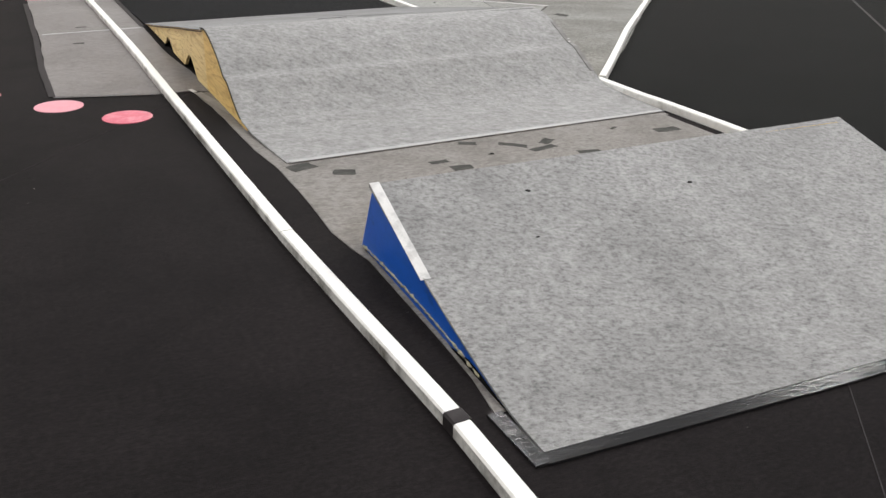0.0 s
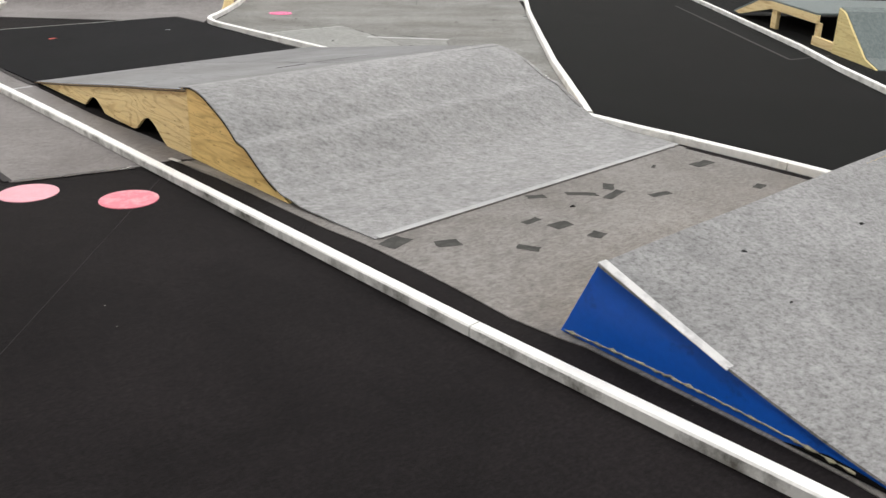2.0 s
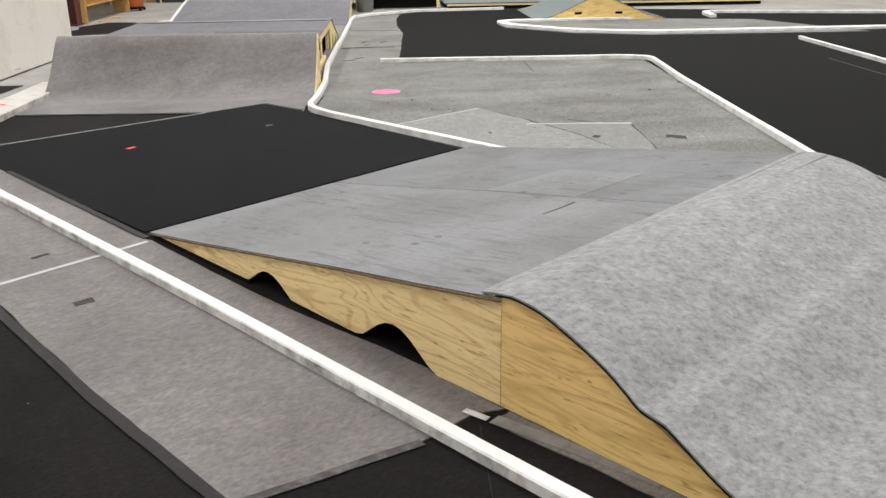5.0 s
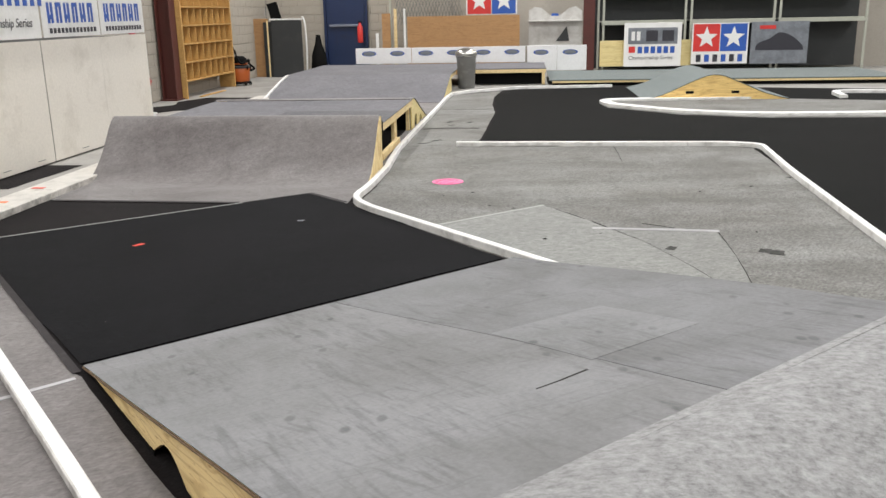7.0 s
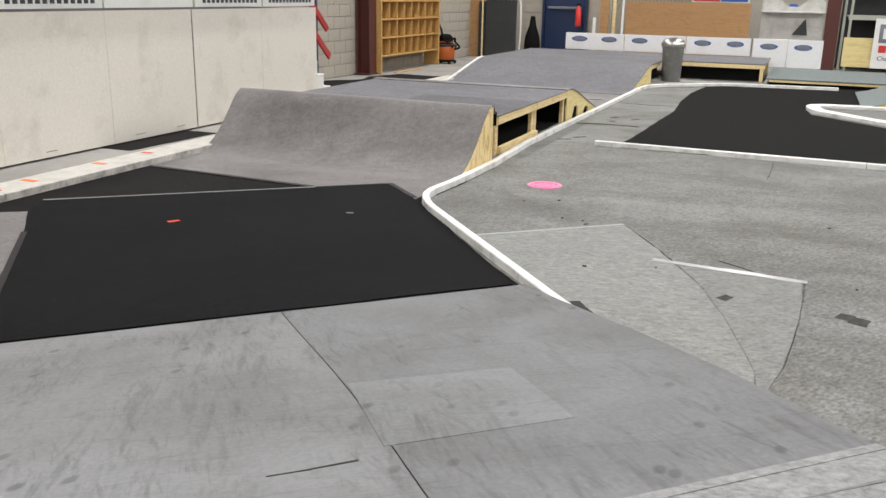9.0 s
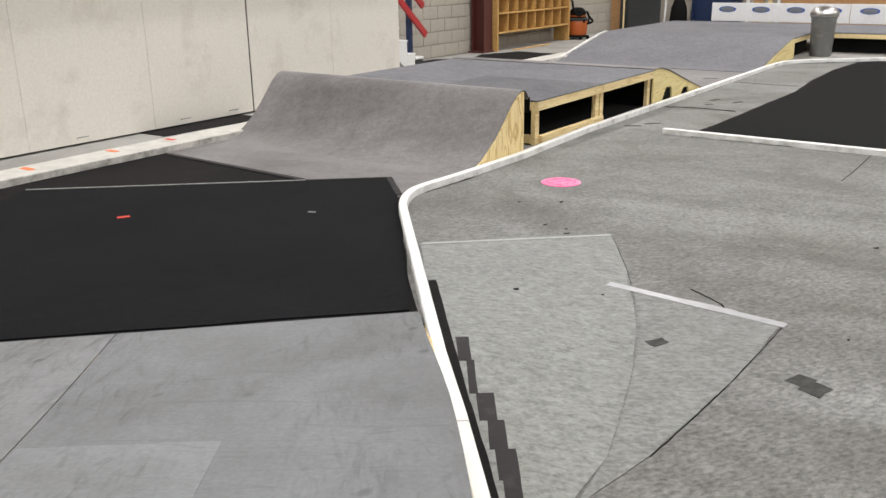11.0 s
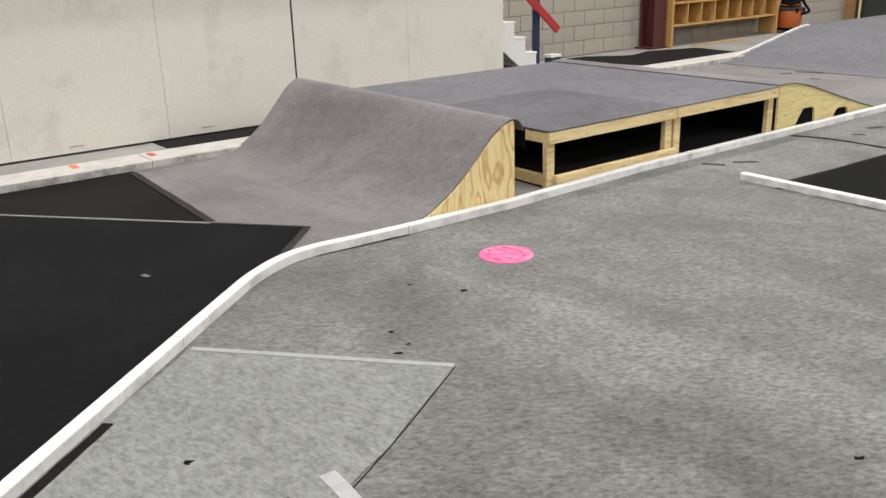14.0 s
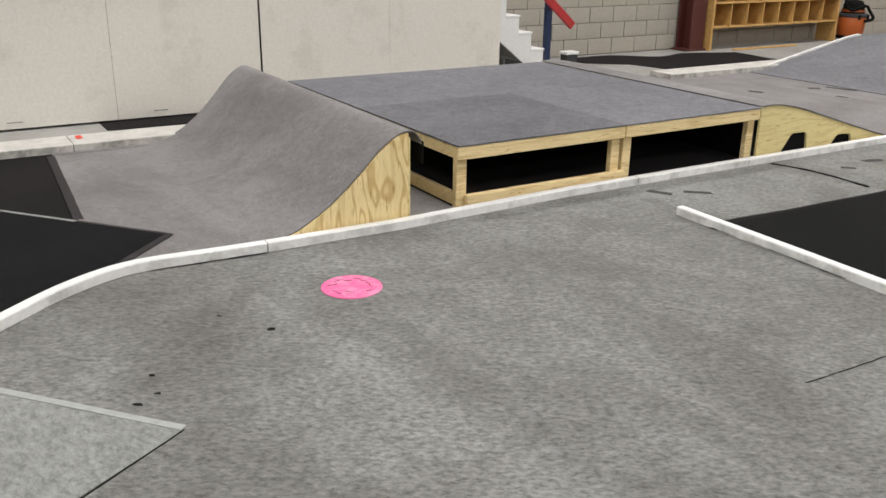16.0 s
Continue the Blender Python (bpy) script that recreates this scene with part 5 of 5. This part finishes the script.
# ---- banners on the stand ----
for i, (a, b, kind) in enumerate(((4.8, 6.0, 0), (6.05, 7.22, 0), (7.24, 8.48, 1), (8.52, 9.72, 2), (9.75, 10.9, 2))):
    bn = thing("banner", "white vinyl banner with blue and black bars on the stand", "banner", (*uv(WB, a, -0.03), 1.235), ANG, "banners on the stand")
    w = b - a
    cloth = part("sheet", box_bm((w, 0.006, 0.72), (w / 2, 0, 0.36), 0.001), WHITE_SIGN, bn)
    if kind != 1:
        n = 6
        for k in range(n):
            cw = 0.84 * w / n
            x = 0.08 * w + cw * k + cw * 0.42
            part("bar", box_bm((cw * 0.24, 0.004, 0.20), (x - cw * 0.22, -0.0055, 0.24)), SIGN_BLUE, cloth)
            part("bar", box_bm((cw * 0.24, 0.004, 0.20), (x + cw * 0.2, -0.0055, 0.24)), SIGN_BLUE, cloth)
            part("bar", box_bm((cw * 0.5, 0.004, 0.045), (x, -0.006, 0.32 if k % 2 else 0.2)), SIGN_BLUE, cloth)
        for k in range(13):
            part("bar", box_bm((0.84 * w / 13 * 0.62, 0.004, 0.05), (0.09 * w + 0.84 * w / 13 * (k + 0.5), -0.0055, 0.065)), SIGN_INK, cloth)
    else:
        part("square", box_bm((0.17, 0.004, 0.2), (0.22, -0.0055, 0.36)), SIGN_RED, cloth)
        part("square", box_bm((0.17, 0.004, 0.2), (0.40, -0.0055, 0.36)), SIGN_BLUE, cloth)
        for k in range(6):
            part("bar", box_bm((0.07, 0.004, 0.17), (0.62 + 0.13 * k, -0.0055, 0.39)), SIGN_BLUE, cloth)
        words("Championship Series", 0.118, cloth, (0.09, -0.006, 0.11), "dark slanted words")

for k, x in enumerate((6.5, 7.6, 8.2, 9.1)):
    part("pull_handle", tube_bm([(x - 0.05, -0.008, 0.06), (x - 0.045, -0.03, 0.066), (x + 0.045, -0.03, 0.066), (x + 0.05, -0.008, 0.06)], 0.003), GALV, stand, "small wire handle")

# ---- stairs to the stand ----
st = thing("stand_stairs", "white painted wooden stairs beside the stand", "stairs", (*uv(HUB, 4.31, 4.42), -0.006), ANG)
STEPS = [(0.28, 1.005), (0.45, 0.825), (0.62, 0.645), (0.79, 0.465), (0.96, 0.285), (1.13, 0.105)]
o = [(0.0, 1.005)]
for k, (x, z) in enumerate(STEPS):
    o += [(x, z), (x, STEPS[k + 1][1] if k < 5 else 0.0)]
o += [(0.91, 0.0), (0.7, 0.161), (0.3, 0.467), (0.0, 0.70)]
for y in (0.0, 0.95):
    sp = part("stringer", panel_bm(o, 0.03), WHITE_SIGN, st, "white stringer")
    sp.location = (0, y, 0)
for k, (x, z) in enumerate(STEPS):
    x0 = STEPS[k - 1][0] if k else 0.0
    part("tread", box_bm((x - x0 + 0.012, 0.99, 0.022), ((x + x0) / 2 + 0.008, 0.49, z + 0.011), 0.004), WHITE_SIGN, st)
    part("riser", box_bm((0.015, 0.9, 0.15), (x - 0.01, 0.49, z - 0.08)), WHITE_SIGN, st)
# black panel imitates the shade below the steps
part("stair_shade", box_bm((1.0, 0.01, 0.7), (0.5, 0.9, 0.36)), BLACK, st, "black panel standing for the dark space under the stairs")
bx = thing("floor_box", "small dark box with a white top by the wall", "box", (*uv(HUB, 6.15, 5.05), -0.006), ANG)
part("body", box_bm((0.17, 0.12, 0.12), (0, 0, 0.06), 0.006), DARK_PANEL, bx)
part("top", box_bm((0.19, 0.14, 0.035), (0, 0, 0.138), 0.006), WHITE_SIGN, bx, "white top")
hr = thing("stair_handrail", "navy steel post with two red sloping handrails", "handrail", (*uv(HUB, 5.53, 4.70), 0), ANG)
part("post", box_bm((0.07, 0.07, 2.0), (0, 0, 1.0), 0.006), NAVY, hr, "navy blue square post")
for z0, x0 in ((1.14, -0.04), (0.75, 0.02)):
    bm = box_bm((0.8, 0.04, 0.09), (0, 0, 0), 0.006, pose(x0 - 0.02, -0.06, z0, 0, 40, 0))
    part("handrail", bm, RED_PAINT, hr, "red painted sloping board")

# ---- left wall: steel column, pigeonholes, vacuum ----
col = thing("steel_column", "red oxide painted steel column by the wall", "column", (*uv(HUB, 8.56, 5.43), 0), ANG)
part("web", box_bm((0.014, 0.22, 5.0), (0, 0, 2.5)), STEEL_RED, col)
for y in (-0.12, 0.12):
    part("flange", box_bm((0.26, 0.02, 5.0), (0, y, 2.5), 0.003), STEEL_RED, col)
part("base_plate", box_bm((0.4, 0.3, 0.02), (0, 0, 0.01), 0.003), STEEL_RED, col)
cub = thing("pigeonhole_shelf", "yellow wooden pigeonhole shelf with many empty square holes", "shelf", (*uv(HUB, 8.78, 5.22), 0), ANG)
CW, CH, NC, NR, ZB = 0.325, 0.32, 8, 6, 0.30
part("back", box_bm((NC * CW + 0.06, 0.012, NR * CH), (NC * CW / 2, 0.33, ZB + NR * CH / 2)), SHELF_WOOD, cub)
for r in range(NR + 1):
    part("shelf_board", box_bm((NC * CW + 0.04, 0.32, 0.022), (NC * CW / 2, 0.165, ZB + r * CH), 0.002), SHELF_WOOD, cub)
for c in range(NC + 1):
    for r in range(NR):
        if c not in (0, NC):
            part("divider", box_bm((0.015, 0.31, CH - 0.026), (c * CW, 0.166, ZB + (r + 0.5) * CH)), SHELF_WOOD, cub)
for x in (-0.03, NC * CW + 0.03):
    part("side", box_bm((0.04, 0.33, ZB + NR * CH + 0.02), (x, 0.165, (ZB + NR * CH) / 2 + 0.004), 0.003), SHELF_WOOD, cub)
pl = thing("timber_offcut", "long pale timber offcut on the floor under a shelf", "timber", (*uv(HUB, 9.1, 5.12), -0.006), ANG)
part("board", box_bm((1.3, 0.06, 0.02), (0.65, 0, 0.01), 0.003), SHELF_WOOD, pl)


vac = thing("shop_vacuum", "orange shop vacuum with dark head and hose", "vacuum cleaner", (*uv(HUB, 11.76, 5.22), -0.006), ANG)
part("drum", lathe_bm([(0.17, 0.07), (0.19, 0.10), (0.205, 0.34), (0.195, 0.36)]), ORANGE, vac, "orange plastic drum", True)
vac_lid = part("lid", lathe_bm([(0.212, 0.355), (0.215, 0.39), (0.19, 0.41)]), DARK_PANEL, vac, "dark grey lid rim", True)
part("motor_head", lathe_bm([(0.165, 0.405), (0.16, 0.47), (0.15, 0.48), (0.15, 0.54), (0.11, 0.59), (0.04, 0.605)]), BLACK, vac_lid, "", True)
part("band", lathe_bm([(0.168, 0.43), (0.17, 0.44), (0.168, 0.462)]), ORANGE, vac_lid, "orange band round the head", True)
for k in (-1, 1):
    part("latch", box_bm((0.05, 0.02, 0.07), (0.1 * k, -0.195, 0.36), 0.006), BLACK, vac_lid)
part("base", lathe_bm([(0.20, 0.04), (0.215, 0.06), (0.18, 0.085)]), BLACK, vac)
for k in range(4):
    a = math.pi * (0.25 + 0.5 * k)
    bm = box_bm((0.05, 0.06, 0.065), (0.22 * math.cos(a), 0.22 * math.sin(a), 0.034), 0.015)
    part("caster", bm, BLACK, vac)
part("hose", tube_bm([(0.0, -0.21, 0.3), (0.12, -0.27, 0.34), (0.2, -0.14, 0.44), (0.0, -0.2, 0.52), (-0.2, -0.12, 0.46), (-0.26, -0.05, 0.55), (-0.2, 0.02, 0.72)], 0.022), BLACK, vac, "", True)
part("wand", tube_bm([(-0.2, 0.02, 0.7), (-0.24, 0.06, 0.85), (-0.3, 0.1, 1.1)], 0.017), BLACK, vac, "black suction tube", True)

# ---- far wall ----
def far(v, z=0.0, u=14.2):
    return (*uv(HUB, u, v), z)


TA = ANG - 90     # x runs along the far wall, away from the left wall
pn = thing("board_stack", "dark grey boards leaning upright near the corner", "boards", far(5.2, -0.006, 14.0), TA)
part("board", box_bm((0.72, 0.05, 1.30), (0.42, 0.05, 0.65), 0.004), DARK_PANEL, pn)
part("board", box_bm((0.5, 0.04, 1.26), (0.10, 0.12, 0.63), 0.004), DARK_PANEL, pn)
part("board", box_bm((0.4, 0.03, 1.34), (-0.25, 0.2, 0.67), 0.004), CHIP, pn, "brown chipboard offcut")
part("strip", box_bm((0.03, 0.03, 1.3), (-0.02, 0.0, 0.65), 0.003), PINE, pn)
part("top_strip", box_bm((0.76, 0.07, 0.035), (0.41, 0.05, 1.32), 0.004), WHITE_SIGN, pn, "white strip along the top edge")
part("mat", box_bm((0.24, 0.05, 0.4), (0, 0, 0), 0.006, pose(0.12, 0.16, 1.5, 0, -14, 0)), BLACK, pn, "black mat standing behind")
ht = thing("hand_truck", "pale tubular hand truck with black bags", "hand truck", far(4.38, -0.006, 14.2), TA)
part("frame", tube_bm([(0, 0, 0.1), (0.02, 0, 0.6), (0, 0.02, 1.2), (-0.06, 0.03, 1.38)], 0.02), WHITE_SIGN, ht, "", True)
part("bag", lathe_bm([(0.12, 0.0), (0.2, 0.15), (0.17, 0.5), (0.09, 0.72), (0.05, 0.95)], 10), BLACK, ht, "black bag", True).location = (0.28, 0.1, 0)
dr = thing("door_1", "navy blue steel door with push bar", "door", far(4.07, -0.006, 15.2), TA)
dr["kind"] = "structure"
leaf = part("leaf", box_bm((0.94, 0.05, 2.1), (0.47, 0.03, 1.05), 0.004), NAVY, dr)
part("push_bar", box_bm((0.8, 0.06, 0.06), (0.47, -0.03, 1.14), 0.01), BAR_GREY, leaf, "grey push bar")
for x in (-0.04, 0.98):
    part("door_frame", box_bm((0.06, 0.09, 2.2), (x, 0.02, 1.1), 0.004), NAVY, dr)
fe = thing("fire_extinguisher", "small red fire extinguisher hung by the door", "fire extinguisher", far(3.22, 0.73, 15.0), TA)
tank = part("cylinder", lathe_bm([(0.06, 0.0), (0.068, 0.03), (0.068, 0.36), (0.03, 0.43), (0.02, 0.47)], 14), SIGN_RED, fe, "", True)
part("valve", box_bm((0.09, 0.03, 0.05), (0, 0, 0.48), 0.006), BLACK, tank)
bb = thing("leaning_board", "wide brown fibreboard sheet standing on edge", "board", far(1.95, 0.0, 14.1), TA)
part("sheet", box_bm((2.58, 0.02, 1.32), (1.29, 0, 0.66), 0.003), CHIP, bb)
part("strip", box_bm((0.05, 0.03, 1.5), (-0.06, 0.0, 0.75), 0.004), WHITE_SIGN, bb, "white upright strip")
for i, (v, h, m) in enumerate(((2.5, 1.4, CHIP), (2.28, 1.5, PINE), (2.72, 0.95, WHITE_SIGN))):
    ob = thing("timber_offcut", "upright timber offcut leaning by the door", "timber", far(v, 0.0, 14.5), TA)
    part("board", box_bm((0.2 if i == 0 else 0.07, 0.04, h), (0, 0, h / 2), 0.004), m, ob)
lt = thing("lattice_panel", "grey expanded-metal lattice panel by the wall", "lattice", far(2.35, 1.15, 14.9), TA)
for k in range(20):
    for s in (-1, 1):
        part("wire", box_bm((0.012, 0.006, 1.0), (0, 0, 0), 0.0, pose(0.06 + 0.078 * k, 0.004 * s, 0.45, 0, 18 * s, 0)), GALV, lt)
for x in (-0.1, 1.75):
    part("upright", box_bm((0.05, 0.05, 2.2), (x, 0.0, -0.05), 0.004), SHELF_STEEL, lt)


def star_bm(r, thick):
    pts = [((r if k % 2 == 0 else r * 0.42) * math.sin(math.pi * k / 5), (r if k % 2 == 0 else r * 0.42) * math.cos(math.pi * k / 5)) for k in range(10)]
    return panel_bm(pts, thick)


def two_square_sign(v, z, w, h, foot, u):
    sg = thing("sign_board", "square sign with red and blue halves and white stars", "sign", far(v, z, u), TA)
    face = part("board", box_bm((w, 0.015, h), (w / 2, 0, h / 2), 0.002), WHITE_SIGN, sg)
    ph = h - foot - 0.04
    for x, m in ((0.26, SIGN_RED), (0.74, SIGN_BLUE)):
        part("square", box_bm((w * 0.465, 0.004, ph), (w * x, -0.0105, foot + 0.02 + ph / 2)), m, face)
        ob = part("star", star_bm(min(w * 0.2, ph * 0.42), 0.004), WHITE_SIGN, face)
        ob.location = (w * x, -0.0172, foot + 0.02 + ph / 2)
    if foot > 0.1:
        for k in range(6):
            part("bar", box_bm((w * 0.085, 0.004, foot * 0.62), (w * (0.13 + 0.148 * k), -0.0105, foot * 0.5)), SIGN_BLUE if k % 2 else SIGN_INK, face)


two_square_sign(0.60, 1.33, 1.17, 0.62, 0.0, 14.3)
two_square_sign(-4.5, 0.16, 1.24, 0.90, 0.26, 14.15)
gr = thing("ramp_module", "grey felt ramp module stored upright with two humps", "ramp", far(-0.84, 0.0, 14.2), TA)
o = [(0.0, 0.0), (0.0, 1.40), (0.12, 1.48), (0.28, 1.46), (0.5, 1.28), (0.7, 1.28), (0.9, 1.44), (1.06, 1.48), (1.2, 1.38), (1.2, 0.0)]
part("side_panel", panel_bm(o, 0.03), PALE_BOARD, gr, "pale scuffed board with two humps")
part("shelf", box_bm((1.2, 0.2, 0.03), (0.6, -0.08, 1.17), 0.003), PALE_BOARD, gr)
part("tag", panel_bm([(0.47, 1.20), (0.73, 1.20), (0.66, 1.33), (0.52, 1.33)], 0.006), SIGN_BLUE, gr, "blue board piece between the humps").location = (0, 0.032, 0)
part("wedge", panel_bm([(0.62, 0.72), (0.92, 0.72), (0.86, 1.05)], 0.02), DARK_PANEL, gr).location = (0, -0.03, 0)
cl2 = thing("steel_column", "dark red painted steel column by the far wall", "column", far(-2.2, 0.0, 14.3), TA)
part("flange", box_bm((0.26, 0.02, 5.0), (0, -0.1, 2.5), 0.003), STEEL_RED, cl2)
part("web", box_bm((0.014, 0.2, 5.0), (0, 0.01, 2.5)), STEEL_RED, cl2)
sh = thing("storage_rack", "grey-green steel storage rack with deep dark shelves", "shelving", far(-2.42, -0.006, 14.35), TA)
for x in (0.0, 0.12, 1.95, 2.08, 3.9, 4.03, 5.9):
    part("upright", box_bm((0.05, 0.05, 2.6), (x, 0, 1.3), 0.004), SHELF_STEEL, sh)
for z in (1.10, 1.72, 2.35):
    for x in (1.0, 3.0, 4.95):
        part("shelf_beam", box_bm((1.85, 0.05, 0.09), (x, -0.004, z), 0.004), SHELF_STEEL, sh)
        part("shelf_board", box_bm((1.9, 0.6, 0.03), (x, 0.32, z + 0.03), 0.0), SHELF_STEEL, sh)
# dark sheet added for the shaded depth behind the shelves
part("back", box_bm((6.0, 0.02, 2.5), (2.95, 0.66, 1.3)), DARK_PANEL, sh)
part("end_board", box_bm((0.75, 0.02, 0.58), (0.42, -0.05, 0.42), 0.002), PALE_PLY, sh, "yellow plywood sheet")
part("end_board", box_bm((0.3, 0.02, 0.58), (1.95, -0.05, 0.42), 0.002), PALE_PLY, sh, "yellow plywood sheet")
s1 = thing("sign_board", "white framed sign with dark blocks and bars", "sign", far(-3.0, 0.12, 14.2), TA)
part("board", box_bm((1.28, 0.02, 0.97), (0.64, 0, 0.485), 0.003), WHITE_SIGN, s1)
part("block", box_bm((1.1, 0.004, 0.36), (0.64, -0.0125, 0.68)), SIGN_GREY, s1)
for x, w in ((0.2, 0.08), (0.32, 0.08)):
    part("bar", box_bm((w, 0.004, 0.2), (x, -0.0165, 0.68)), WHITE_SIGN, s1)
for x in (0.62, 0.98):
    part("bar", box_bm((0.26, 0.004, 0.24), (x, -0.0165, 0.68)), SIGN_INK, s1)
part("square", box_bm((0.14, 0.004, 0.14), (0.18, -0.0125, 0.38)), SIGN_RED, s1)
for k in range(6):
    part("bar", box_bm((0.1, 0.004, 0.15), (0.36 + 0.145 * k, -0.0125, 0.37)), SIGN_BLUE, s1)
words("Championship Series", 0.118, s1, (0.1, -0.0135, 0.16), "dark slanted words")
s3 = thing("poster", "grey poster with a dark car shape", "poster", far(-5.8, 0.15, 14.15), TA)
part("board", box_bm((1.25, 0.012, 0.92), (0.62, 0, 0.46), 0.002), SIGN_GREY, s3)
car = smooth_line([(0.1, 0.3), (0.15, 0.45), (0.4, 0.55), (0.6, 0.68), (0.85, 0.62), (1.1, 0.42), (1.15, 0.3)], 4)
part("car_shape", panel_bm([(p.x, p.y) for p in car], 0.004), SIGN_INK, s3).location = (0, -0.011, 0)
part("stripe", box_bm((0.35, 0.004, 0.08), (0.35, -0.0085, 0.8)), SIGN_RED, s3)

# ---- low wall of boards with ovals, trash can ----
banner = thing("low_wall", "low white board wall with a row of blue ovals", "barrier", far(2.98, 0.0, 13.05), TA)
for i in range(3):
    part("board", box_bm((1.24, 0.02, 0.34), (0.62 + i * 1.25, 0, 0.495), 0.003), BRIGHT_BOARD, banner)
for i in range(2):
    part("board", box_bm((0.635, 0.02, 0.53), (3.78 + 0.32 + i * 0.645, -0.005, 0.405), 0.003), BRIGHT_BOARD, banner)
for k in range(8):
    x = 0.30 + 0.63 * k
    for j, (m, s) in enumerate(((SIGN_BLUE, 1.0), (SIGN_GREY, 0.8))):
        pts = [(0.165 * s * math.cos(a * math.pi / 12), 0.056 * s * math.sin(a * math.pi / 12)) for a in range(24)]
        ob = part("oval", panel_bm(pts, 0.003), m, banner)
        ob.location = (x, -0.0135 - 0.0035 * j - (0.005 if k > 5 else 0), 0.545 - (0.02 if k > 5 else 0))
can = thing("trash_can", "dark grey metal trash can with pale domed lid", "trash can", (*uv(HUB, 10.4, 0.36), -0.006))
part("body", lathe_bm([(0.15, 0.0), (0.16, 0.02), (0.185, 0.56), (0.2, 0.6), (0.205, 0.62)]), GALV, can, "", True)
part("lid", lathe_bm([(0.2, 0.60), (0.212, 0.62), (0.208, 0.66), (0.17, 0.71), (0.1, 0.74), (0.03, 0.75)]), BRIGHT_METAL, can, "shiny domed metal lid", True)
lb = Vector(c01) - Vector(c11)
lay_blocks(wall_left, lb.length, 0.2, 10.6, 11)
lay_blocks(wall_far, 21.6, 15.8, 21.4, 9)
